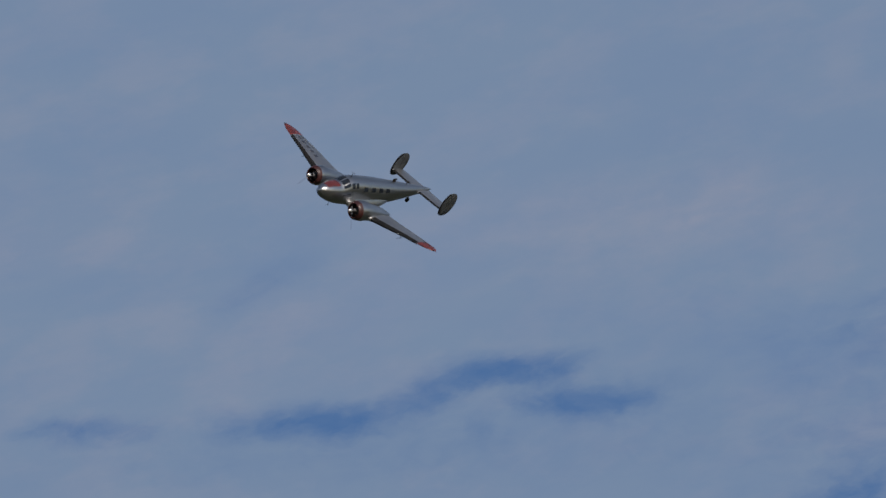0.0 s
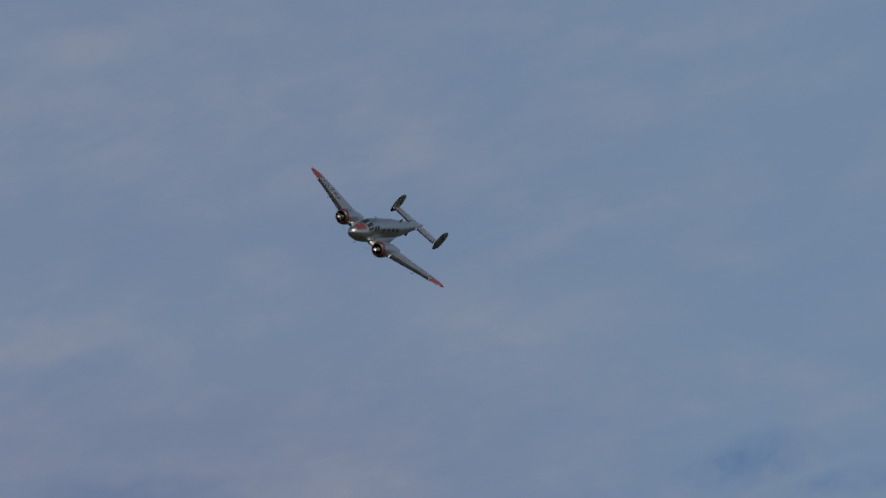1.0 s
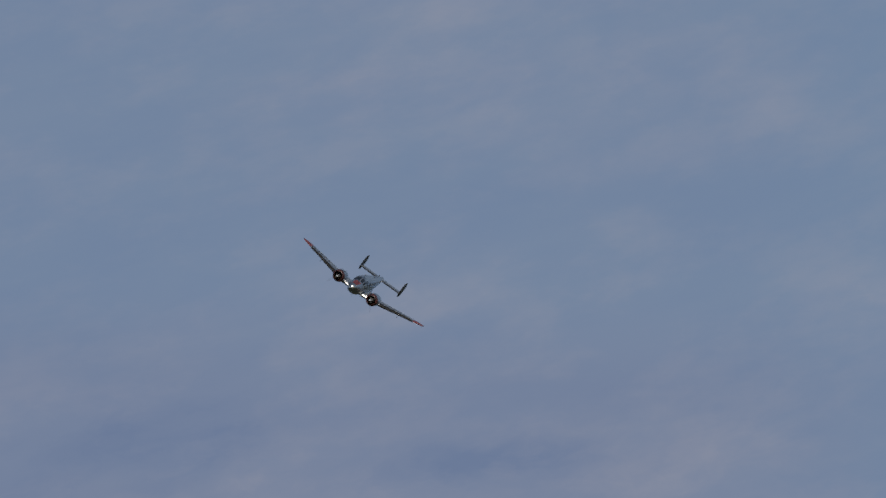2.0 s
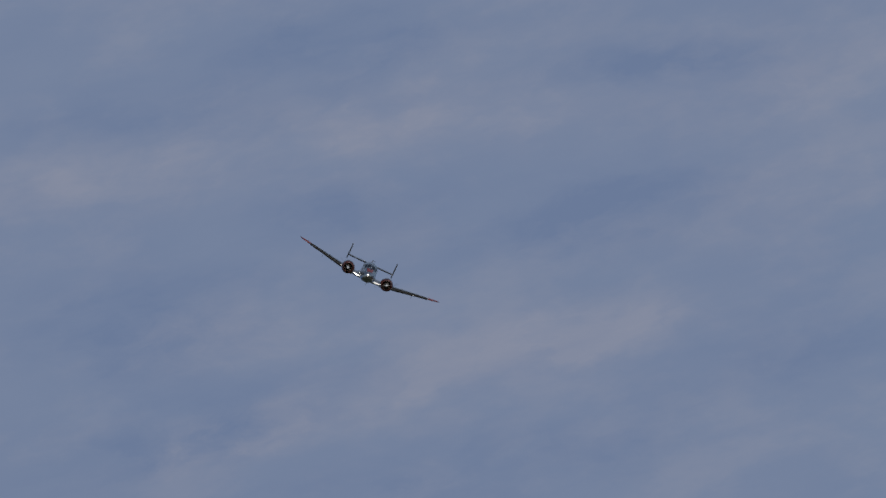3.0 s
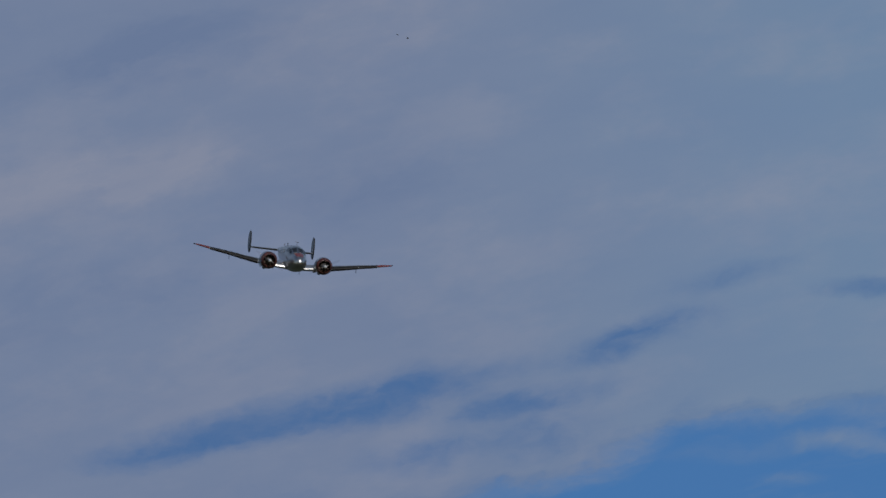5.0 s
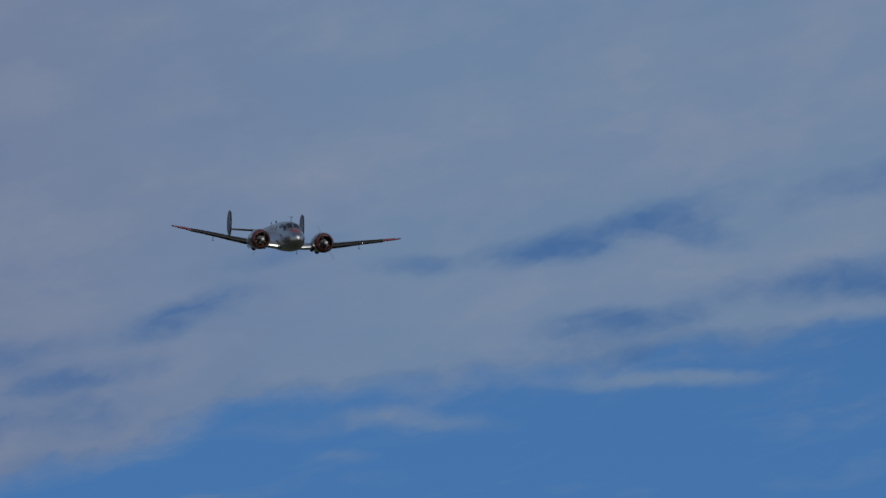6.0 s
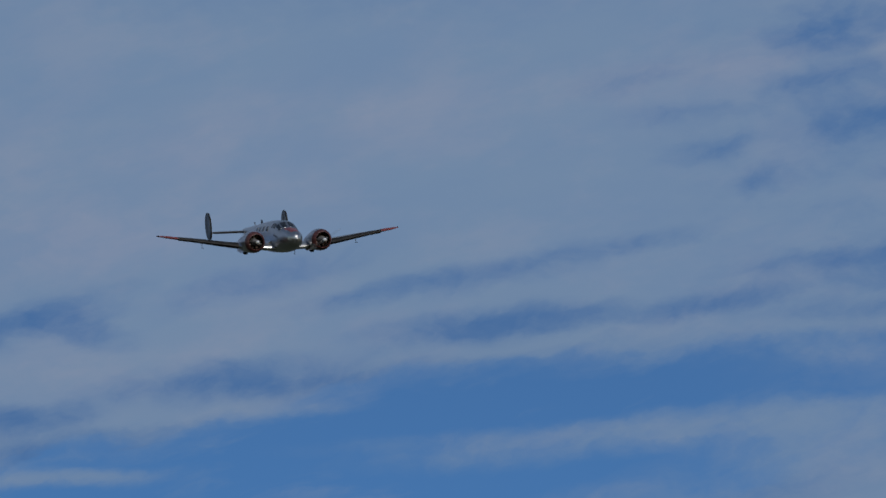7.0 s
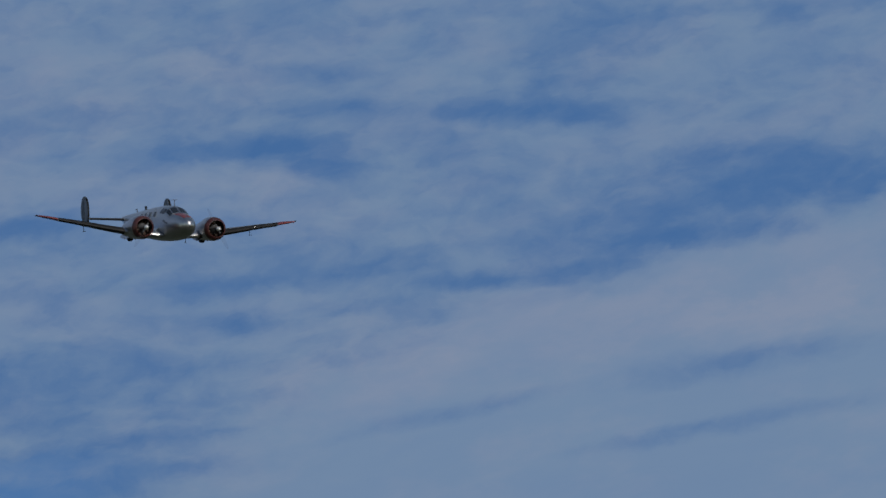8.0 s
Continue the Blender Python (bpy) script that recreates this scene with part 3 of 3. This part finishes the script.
def build_engine(nacelle, side):
    """Radial engine in its ring cowl, on a tapering nacelle."""
    y = side * 2.0
    cowl = part("cowling", spun([(0.98, 0.605), (1.20, 0.63), (1.42, 0.63), (1.58, 0.62), (1.70, 0.597), (1.70, 0.54), (1.58, 0.555), (1.2, 0.56), (0.98, 0.56)], 32, at=(0, y, 0.13), closed=True), ALU, nacelle, "bare metal ring cowling, stained brown below")
    part("cowl_lip", spun([(1.69, 0.601), (1.78, 0.575), (1.86, 0.54), (1.95, 0.485), (1.97, 0.45), (1.93, 0.425), (1.80, 0.44), (1.72, 0.48), (1.69, 0.53)], 32, at=(0, y, 0.13), closed=True), MAROON, cowl, "faded dark red cowl front")
    part("firewall", spun([(1.22, 0.555), (1.24, 0.555), (1.25, 0.30), (1.25, 0.05)], 24, at=(0, y, 0.13)), DARK, nacelle)
    part("crankcase", spun([(1.25, 0.26), (1.60, 0.25), (1.72, 0.20), (1.84, 0.15), (2.0, 0.09), (2.02, 0.03)], 20, at=(0, y, 0.13)), GEAR, nacelle, "dark grey gear case")
    for i in range(9):
        a = 2 * math.pi * i / 9 + 0.2
        d = Vector((0, math.cos(a), math.sin(a)))
        o = Vector((1.50, y, 0.13))
        bm = rod(o + d * 0.22, o + d * 0.36, 0.10, 0.10, 12)
        rod(o + d * 0.36, o + d * 0.385, 0.115, 0.115, 12, bm)
        rod(o + d * 0.385, o + d * 0.44, 0.095, 0.085, 12, bm)
        part("cylinder", bm, BRONZE, nacelle)
    part("exhaust_pipe", rod((1.0, y - side * 0.44, -0.28), (0.55, y - side * 0.52, -0.42), 0.075, 0.07), DARK, nacelle, "sooty exhaust stub")


def build_nacelle(plane, side):
    y = side * 2.0
    body = spun([(1.02, 0.58), (0.6, 0.56), (0.0, 0.48), (-0.6, 0.36), (-1.1, 0.22), (-1.45, 0.10), (-1.58, 0.03)], 28, at=(0, y, 0.10))
    for v in body.verts:
        back = max(0.0, 1.0 - v.co.x) / 2.6
        v.co.z -= 0.22 * back
    nacelle = part("nacelle", body, ALU, plane, "bare metal engine nacelle")
    build_engine(nacelle, side)
    wheel = part("wheel", spun([(-0.11, 0.14), (-0.12, 0.26), (-0.07, 0.32), (0.07, 0.32), (0.12, 0.26), (0.11, 0.14)], 22, axis="y", at=(-0.15, y, -0.30)), BOOT, nacelle, "black tyre tucked half into its bay")
    part("wheel_hub", spun([(-0.10, 0.05), (-0.112, 0.135), (0.112, 0.135), (0.10, 0.05)], 16, axis="y", at=(-0.15, y, -0.30)), GREY, wheel)
    for off in (-0.27, 0.27):
        door = loft([[Vector((0.45 - 1.25 * t, y + off + dy, z)) for dy, z in ((-0.012, -0.30), (0.012, -0.30), (0.02 + off * 0.1, -0.52 + 0.10 * abs(2 * t - 1)), (-0.004 + off * 0.1, -0.52 + 0.10 * abs(2 * t - 1)))] for t in (0, 0.25, 0.5, 0.75, 1)])
        part("wheel_door", door, ALU, nacelle)
    return nacelle


def build_propeller(plane, side):
    """Two-bladed propeller; its own origin on the shaft."""
    hub = part("propeller", rod((-0.10, 0, 0), (0.10, 0, 0), 0.115, 0.10, 16), GEAR, plane, "spinning two-bladed propeller", pose(2.12, side * 2.0, 0.13))
    part("spinner", spun([(0.09, 0.12), (0.16, 0.115), (0.23, 0.08), (0.27, 0.03)], 18), PALE, hub, "polished hub cap")
    for up in (1, -1):
        part("blade_root", rod((0, 0, 0.08 * up), (0, 0, 0.26 * up), 0.05, 0.04, 12), GEAR, hub, "grey blade root")
        loops = []
        for r, c, tw in ((0.24, 0.07, 0.5), (0.32, 0.16, 0.6), (0.6, 0.21, 0.45), (0.9, 0.19, 0.33), (1.12, 0.13, 0.28), (1.2, 0.05, 0.25)):
            loop = []
            for i in range(8):
                a = 2 * math.pi * i / 8
                p = Vector((0.022 * math.sin(a), c / 2 * math.cos(a)))
                loop.append(Vector((p.x * math.cos(tw) - p.y * math.sin(tw), (p.x * math.sin(tw) + p.y * math.cos(tw)) * up, r * up)))
            loops.append(loop)
        part("blade", loft(loops), BLADE, hub, "dark blade blurred by its spin")
    return hub


def build_wing(plane, side):
    spans = [0.3, 1.2, 2.1, 2.6, 3.2, 3.9, 4.6, 5.3, 6.0, 6.12]
    wing = part("wing", loft([wing_loop(s_, side) for s_ in spans]), SATIN, plane, "bare metal tapered wing")
    tips = [6.12, 6.3, 6.5, 6.75, 6.95, 7.12, 7.2, 7.26]
    tip = part("wing_tip", loft([wing_loop(s_, side) for s_ in tips]), RED, wing, "red-painted rounded wing tip")
    part("position_lamp", spun([(0.0, 0.03), (0.03, 0.045), (0.08, 0.04), (0.11, 0.01)], 10, at=(-0.16, side * 7.2, 0.625)), GLASS, tip)
    part("deicer_boot", wing_strip(side, [2.66, 3.2, 3.9, 4.6, 5.3, 6.0, 6.09], 0.15, 0.014), BOOT, wing, "black rubber strip along the leading edge")
    # added blunt strip that stands in for a sun glint; right wing has its own metal
    part("leading_edge_glint", wing_strip(side, [0.66, 0.9, 1.15, 1.42], 0.10, 0.022), GLINT_METAL if side < 0 else ALU, wing, "blunt metal strip added for sun glint on the inner leading edge")
    # aileron and flap hinge lines, as thin raised plates on top
    part("aileron", wing_plate(side, 4.35, 6.08, 0.74, 0.975, 0.010), SATIN, wing)
    part("flap", wing_plate(side, 2.75, 4.25, 0.78, 0.975, 0.010), SATIN, wing)
    lead, chord, z, thick = curve_at(WING, 4.62)
    mast = rod((lead - 0.55, side * 4.62, z - 0.05), (lead - 0.50, side * 4.62, z - 0.36), 0.018, 0.014)
    rod((lead - 0.62, side * 4.62, z - 0.36), (lead - 0.18, side * 4.62, z - 0.36), 0.016, 0.012, bm=mast)
    part("pitot_mast", mast, DARK, wing, "thin dark mast under the wing")
    lead, chord, z, thick = curve_at(WING, 5.0)
    if side > 0:
        part("landing_lamp", spun([(-0.06, 0.04), (0.0, 0.04), (0.025, 0.03), (0.032, 0.01)], 14, at=(lead + 0.02, side * 4.7, z - 0.02)), LAMP, wing, "bright white lamp in the leading edge")
    else:
        for i in range(5):
            s0 = 3.9 + i * 0.44
            part("marking_bar", wing_plate(side, s0, s0 + 0.22, 0.36, 0.54), MARK, wing, "dark painted marking")
    return wing


def build_tail(plane):
    def surface(spans, c0, c1, z, th):
        loops = []
        for y in spans:
            full = 1.28 - 0.10 * abs(y)
            lead = -5.42 - 0.06 * abs(y)
            pts = [(x, dz) for x, dz in foil(full, th)]
            pts = [(min(max(x, -c1 * full), -c0 * full), dz if -c1 * full <= x <= -c0 * full else dz * 0.9) for x, dz in pts]
            loops.append([Vector((lead + x, y, z + dz)) for x, dz in pts])
        return loft(loops)
    spans = [-2.27, -1.6, -0.8, 0, 0.8, 1.6, 2.27]
    tail = part("tailplane", surface(spans, 0, 1, 0.50, 0.12), SATIN, plane, "bare metal tailplane between two fins")
    for side in (1, -1):
        bm = loft([[Vector((-5.42 - 0.06 * abs(y) + 0.012 + x, side * y, 0.50 + dz * 1.10)) for x, dz in foil(1.28 - 0.10 * abs(y), 0.12, 14) if x > -0.17] for y in (0.35, 1.2, 2.2)])
        part("deicer_boot", bm, BOOT, tail, "black rubber strip along the leading edge")
        fin = part("fin", fin_half(True), DULL, plane, "rounded dull silver twin fin", pose(-6.03, side * 2.32, 0.88))
        part("rudder", fin_half(False), DOPE, fin, "dark grey fabric-covered rudder")
        part("deicer_boot", fin_boot(), BOOT, fin, "black rubber strip along the leading edge")
    return tail


def build_hull(plane):
    xs = [3.40, 3.37, 3.33, 3.28, 3.2, 3.1, 3.0, 2.85, 2.7, 2.5, 2.3, 2.1, 1.9, 1.75, 1.6, 1.45, 1.3, 1.15, 0.9, 0.5, 0.0, -0.6, -1.2, -1.8, -2.5, -3.2, -3.9, -4.6, -5.2, -5.8, -6.2, -6.6, -6.85, -6.95]
    hull = part("fuselage", loft([[hull_point(x, a) for a in range(0, 360, 9)] for x in xs]), ALU, plane, "bare riveted aluminium fuselage")
    part("nose_panel", hull_patch(2.95, 1.95, 63, 117, 0.006), RED, hull, "red-painted glare panel on the nose")
    # windscreen and cockpit side panes, with pale frames under them
    part("windscreen_frame", hull_patch(1.84, 0.58, 30, 150, 0.006, 12), ALU, hull, "bare metal cockpit window frames")
    for a0, a1 in ((63, 87), (93, 117), (40, 57.5), (122.5, 140)):
        part("windscreen_pane", hull_patch(1.78, 1.30, a0, a1, 0.016), GLASS, hull, "dark windscreen pane")
    for flip in (0, 1):
        for x0, x1 in ((1.20, 0.94), (0.84, 0.62)):
            a0, a1 = (30, 54) if not flip else (150, 126)
            part("cockpit_window", hull_patch(x0, x1, a0, a1, 0.016), GLASS, hull, "dark cockpit side window")
        for x0 in (0.12, -0.62, -1.36, -2.05):
            a0, a1 = (17, 36) if not flip else (163, 144)
            part("window_frame", hull_patch(x0 + 0.04, x0 - 0.40, a0 - (3 if not flip else -3), a1 + (3 if not flip else -3), 0.005), ALU, hull)
            part("cabin_window", hull_patch(x0, x0 - 0.36, a0, a1, 0.012), GLASS, hull, "dark cabin window")
        for i in range(4):
            x0 = 1.8 - i * 0.16
            a0, a1 = (4, 10) if not flip else (176, 170)
            part("marking_bar", hull_patch(x0, x0 - 0.10, a0, a1, 0.004), MARK, hull, "small dark painted marking")
    # aerials
    mast = rod((1.0, 0, 1.20), (0.96, 0, 1.60), 0.020, 0.012)
    rod((0.96, -0.13, 1.59), (0.96, 0.13, 1.59), 0.012, bm=mast)
    part("aerial_mast", mast, DARK, hull, "thin T-shaped aerial on the cockpit roof")
    blade = loft([[Vector((x - (z - 0.98) * 0.4, y, z)) for x, y in ((-2.95, 0), (-3.1, 0.02), (-3.3, 0), (-3.1, -0.02))] for z in (0.98, 1.12, 1.24)])
    part("aerial_blade", blade, DARK, hull)
    whip = rod((-4.4, 0, 0.84), (-4.52, 0, 1.06), 0.025, 0.015)
    rod((-4.62, 0, 1.04), (-4.44, 0, 1.08), 0.03, 0.018, bm=whip)
    part("aerial_whip", whip, DARK, hull)
    belly = rod((2.2, 0.2, -0.36), (2.16, 0.2, -0.62), 0.018, 0.014)
    rod((2.10, 0.2, -0.62), (2.3, 0.2, -0.62), 0.014, bm=belly)
    part("belly_probe", belly, DARK, hull)
    leg = rod((-4.95, 0, 0.10), (-5.2, 0, -0.22), 0.045, 0.035)
    leg_ob = part("tail_leg", leg, DARK, hull, "dark tail wheel leg")
    part("tail_wheel", spun([(-0.05, 0.06), (-0.055, 0.13), (-0.03, 0.165), (0.03, 0.165), (0.055, 0.13), (0.05, 0.06)], 18, axis="y", at=(-5.24, 0, -0.26)), BOOT, leg_ob, "small black tail wheel")
    # fairing where the wing meets the hull
    for side in (1, -1):
        fair = loft([[Vector((x, side * y, z)) for y, z in ((0.55, -0.46), (0.98, -0.32), (0.92, -0.08), (0.72, 0.14), (0.55, 0.05))] for x in (0.6, -0.4, -1.4)] + [[Vector((-2.6, side * y, z)) for y, z in ((0.45, -0.14), (0.62, -0.08), (0.62, -0.02), (0.58, 0.08), (0.45, 0.05))]])
        part("wing_fairing", fair, ALU, hull)
    return hull


def build_aeroplane():
    plane = tagged(new("aeroplane"), "bare metal twin-engined propeller aeroplane with red wing tips, flying", "airplane")
    build_hull(plane)
    props = []
    for side in (1, -1):
        build_wing(plane, side)
        build_nacelle(plane, side)
        props.append(build_propeller(plane, side))
    build_tail(plane)
    return plane, props


# ---------------------------------------------------------------- birds
FEATHER = painted("dark_feathers", (0.05, 0.05, 0.055), (0.10, 0.10, 0.105), 0.8, scale=20.0, grain=120.0)


def build_bird():
    """A small dark bird: x forward, wings to both sides."""
    bird = tagged(new("bird"), "small dark bird flying far off with spread wings", "bird", "pair of birds")
    part("body", spun([(0.12, 0.004), (0.105, 0.016), (0.08, 0.022), (0.05, 0.028), (0.0, 0.033), (-0.05, 0.026), (-0.09, 0.012), (-0.10, 0.004)], 12), FEATHER, bird)
    tail = loft([[Vector((x, y, z)) for y, z in ((-w, 0), (0, 0.004), (w, 0), (0, -0.004))] for x, w in ((-0.07, 0.012), (-0.12, 0.022), (-0.17, 0.034))])
    part("tail", tail, FEATHER, bird)
    wings = []
    for side in (1, -1):
        loops = []
        for y, lead, chord in ((0.0, 0.045, 0.09), (0.07, 0.055, 0.085), (0.14, 0.03, 0.065), (0.19, -0.01, 0.035), (0.215, -0.04, 0.01)):
            loops.append([Vector((lead - t * chord, side * y, 0.010 * math.sin(math.pi * t) * sgn)) for t, sgn in ((0, 1), (0.3, 1), (0.7, 1), (1, 1), (0.7, -0.5), (0.3, -0.5))])
        wings.append((side, part("wing", loft(loops), FEATHER, bird, at=pose(0.01, side * 0.02, 0.012))))
    return bird, wings


def bearing_place(az, el, far):
    """The place at that bearing and distance from the standpoint."""
    a, e = radians(az), radians(el)
    return Vector((far * math.sin(a) * math.cos(e), far * math.cos(a) * math.cos(e), EYE[2] + far * math.sin(e)))


build_ground()
build_sky()
birds = [build_bird(), build_bird()]
aeroplane, propellers = build_aeroplane()


def motions():
    walk(aeroplane, [
        (0.0, pose(19.73, 507.35, 98.59, -39.79, 7.46, -133.71)),
        (0.1, pose(13.17, 518.49, 101.15, -40.00, 7.98, -131.89)),
        (0.2, pose(5.99, 529.64, 103.67, -40.22, 8.47, -130.07)),
        (0.3, pose(-0.45, 540.85, 106.18, -40.48, 8.91, -128.37)),
        (0.4, pose(-6.91, 552.22, 108.68, -40.82, 9.32, -126.74)),
        (0.5, pose(-13.82, 563.83, 111.20, -41.25, 9.69, -125.12)),
        (0.6, pose(-20.36, 575.76, 113.48, -41.79, 9.97, -123.60)),
        (0.7, pose(-26.57, 587.83, 115.74, -42.39, 10.22, -122.17)),
        (0.8, pose(-32.20, 599.86, 117.94, -42.99, 10.48, -120.84)),
        (0.9, pose(-38.48, 611.56, 120.06, -43.56, 10.76, -119.45)),
        (1.0, pose(-43.66, 622.85, 122.06, -44.02, 11.13, -118.13)),
        (1.1, pose(-49.11, 633.60, 123.95, -44.32, 11.59, -116.65)),
        (1.2, pose(-53.86, 644.62, 125.85, -44.45, 12.12, -115.07)),
        (1.3, pose(-58.48, 656.78, 127.93, -44.35, 12.63, -113.42)),
        (1.4, pose(-62.69, 671.04, 130.38, -44.00, 13.07, -111.76)),
        (1.5, pose(-67.04, 688.27, 133.39, -43.38, 13.39, -110.13)),
        (1.6, pose(-71.99, 708.74, 136.98, -42.48, 13.54, -108.57)),
        (1.7, pose(-77.08, 730.44, 140.79, -41.46, 13.62, -106.95)),
        (1.8, pose(-82.01, 751.14, 144.17, -40.50, 13.69, -105.14)),
        (1.9, pose(-86.75, 770.33, 145.98, -39.56, 13.71, -103.11)),
        (2.0, pose(-91.26, 787.79, 145.59, -38.62, 13.61, -100.95)),
        (2.1, pose(-95.50, 803.16, 142.91, -37.65, 13.42, -98.68)),
        (2.2, pose(-99.37, 816.03, 138.35, -36.65, 13.15, -96.38)),
        (2.3, pose(-102.79, 825.91, 132.68, -35.62, 12.86, -94.11)),
        (2.4, pose(-105.65, 832.34, 126.82, -34.54, 12.61, -91.90)),
        (2.5, pose(-107.85, 834.88, 121.61, -33.38, 12.47, -89.84)),
        (2.6, pose(-109.29, 833.14, 117.62, -32.08, 12.48, -87.96)),
        (2.7, pose(-109.88, 826.83, 114.95, -30.62, 12.64, -86.32)),
        (2.8, pose(-109.55, 815.71, 112.96, -28.95, 12.91, -84.97)),
        (2.9, pose(-108.32, 800.30, 110.66, -27.12, 13.22, -83.96)),
        (3.0, pose(-106.60, 783.70, 108.20, -25.55, 13.42, -83.39)),
        (3.1, pose(-104.79, 768.97, 106.01, -24.63, 13.37, -83.31)),
        (3.2, pose(-102.98, 756.42, 104.09, -24.19, 13.14, -83.58)),
        (3.3, pose(-101.14, 745.62, 102.38, -23.96, 12.83, -83.90)),
        (3.4, pose(-99.28, 736.16, 100.80, -23.65, 12.57, -84.09)),
        (3.5, pose(-97.37, 727.65, 99.27, -22.98, 12.47, -83.98)),
        (3.6, pose(-95.42, 719.72, 97.74, -21.73, 12.61, -83.46)),
        (3.7, pose(-93.37, 712.05, 96.16, -20.00, 12.92, -82.59)),
        (3.8, pose(-91.19, 704.36, 94.50, -17.96, 13.33, -81.53)),
        (3.9, pose(-88.83, 696.34, 92.74, -15.79, 13.73, -80.43)),
        (4.0, pose(-86.23, 687.71, 90.87, -13.64, 14.03, -79.40)),
        (4.1, pose(-83.37, 678.29, 88.86, -11.68, 14.17, -78.47)),
        (4.2, pose(-80.33, 668.49, 86.80, -10.00, 14.16, -77.66)),
        (4.3, pose(-77.19, 658.75, 84.73, -8.65, 14.02, -77.04)),
        (4.4, pose(-73.97, 649.19, 82.69, -7.60, 13.77, -76.58)),
        (4.5, pose(-70.72, 639.84, 80.69, -6.82, 13.42, -76.28)),
        (4.6, pose(-67.43, 630.73, 78.74, -6.25, 13.00, -76.09)),
        (4.7, pose(-64.12, 621.87, 76.86, -5.85, 12.51, -75.98)),
        (4.8, pose(-60.82, 613.31, 75.07, -5.58, 11.99, -75.94)),
        (4.9, pose(-57.51, 605.06, 73.39, -5.38, 11.44, -75.94)),
        (5.0, pose(-54.22, 597.16, 71.83, -5.22, 10.88, -75.93)),
        (5.1, pose(-50.93, 589.64, 70.41, -5.05, 10.33, -75.91)),
        (5.2, pose(-47.65, 582.51, 69.13, -4.82, 9.81, -75.84)),
        (5.3, pose(-44.37, 575.82, 68.02, -4.49, 9.33, -75.70)),
        (5.4, pose(-41.07, 569.41, 67.07, -4.03, 8.91, -75.49)),
        (5.5, pose(-37.67, 562.36, 66.16, -3.54, 8.57, -75.32)),
        (5.6, pose(-34.13, 553.88, 65.20, -3.08, 8.34, -75.24)),
        (5.7, pose(-30.50, 544.39, 64.25, -2.68, 8.22, -75.17)),
        (5.8, pose(-26.86, 534.66, 63.38, -2.30, 8.18, -75.13)),
        (5.9, pose(-23.25, 525.45, 62.66, -1.94, 8.20, -75.07)),
        (6.0, pose(-19.72, 517.52, 62.16, -1.59, 8.26, -74.96)),
        (6.1, pose(-16.27, 511.43, 61.94, -1.21, 8.36, -74.78)),
        (6.2, pose(-12.87, 506.90, 61.95, -0.81, 8.44, -74.55)),
        (6.3, pose(-9.47, 503.48, 62.13, -0.33, 8.52, -74.29)),
        (6.4, pose(-6.04, 500.70, 62.41, 0.25, 8.57, -74.05)),
        (6.5, pose(-2.55, 498.09, 62.71, 0.95, 8.58, -73.85)),
        (6.6, pose(1.02, 495.25, 62.99, 1.78, 8.56, -73.71)),
        (6.7, pose(4.68, 492.04, 63.22, 2.66, 8.49, -73.62)),
        (6.8, pose(8.43, 488.37, 63.37, 3.48, 8.39, -73.62)),
        (6.9, pose(12.28, 484.18, 63.45, 4.12, 8.26, -73.72)),
        (7.0, pose(16.20, 479.39, 63.43, 4.50, 8.13, -73.93)),
        (7.1, pose(20.17, 473.99, 63.32, 4.53, 7.99, -74.32)),
        (7.2, pose(24.17, 468.19, 63.16, 4.29, 7.86, -74.80)),
        (7.3, pose(28.16, 462.28, 63.00, 3.87, 7.74, -75.35)),
        (7.4, pose(32.15, 456.54, 62.88, 3.37, 7.65, -75.86)),
        (7.5, pose(36.12, 451.24, 62.87, 2.91, 7.61, -76.27)),
        (7.6, pose(40.10, 446.59, 63.00, 2.56, 7.64, -76.53)),
        (7.7, pose(44.08, 442.50, 63.28, 2.33, 7.72, -76.63)),
        (7.8, pose(48.05, 438.81, 63.70, 2.18, 7.84, -76.62)),
        (7.9, pose(52.01, 435.37, 64.24, 2.08, 7.97, -76.49)),
        (8.0, pose(55.94, 432.03, 64.89, 2.02, 8.11, -76.31)),
    ])
    # two birds cross, then climb away
    for (bird, wings), (az, el), beat in zip(birds, ((-3.693, 6.782), (-3.624, 6.756)), (0, 1)):
        flight = []
        for i in range(41):
            t = i / 5
            climb = max(0.0, t - 4.2)
            p = bearing_place(az - 0.78 * (t - 4.0), el + 0.64 * (t - 4.0) + 1.0 * climb, 680 + 60 * climb)
            flight.append((t, Matrix.Translation(p) @ pose(0, 0, 0, 0, -16, 176)))
        walk(bird, flight)
        for side, wing in wings:
            walk(wing, [(i / 10, pose(0.01, side * 0.02, 0.012, side * (24 if (i + beat) % 2 else -14))) for i in range(81)])
    # the blades turn 75 degrees every thirtieth of a second
    for side, hub in zip((1, -1), propellers):
        walk(hub, [(i / 30, pose(2.12, side * 2.0, 0.13, 75 * i + 30 * side)) for i in range(241)])


motions()
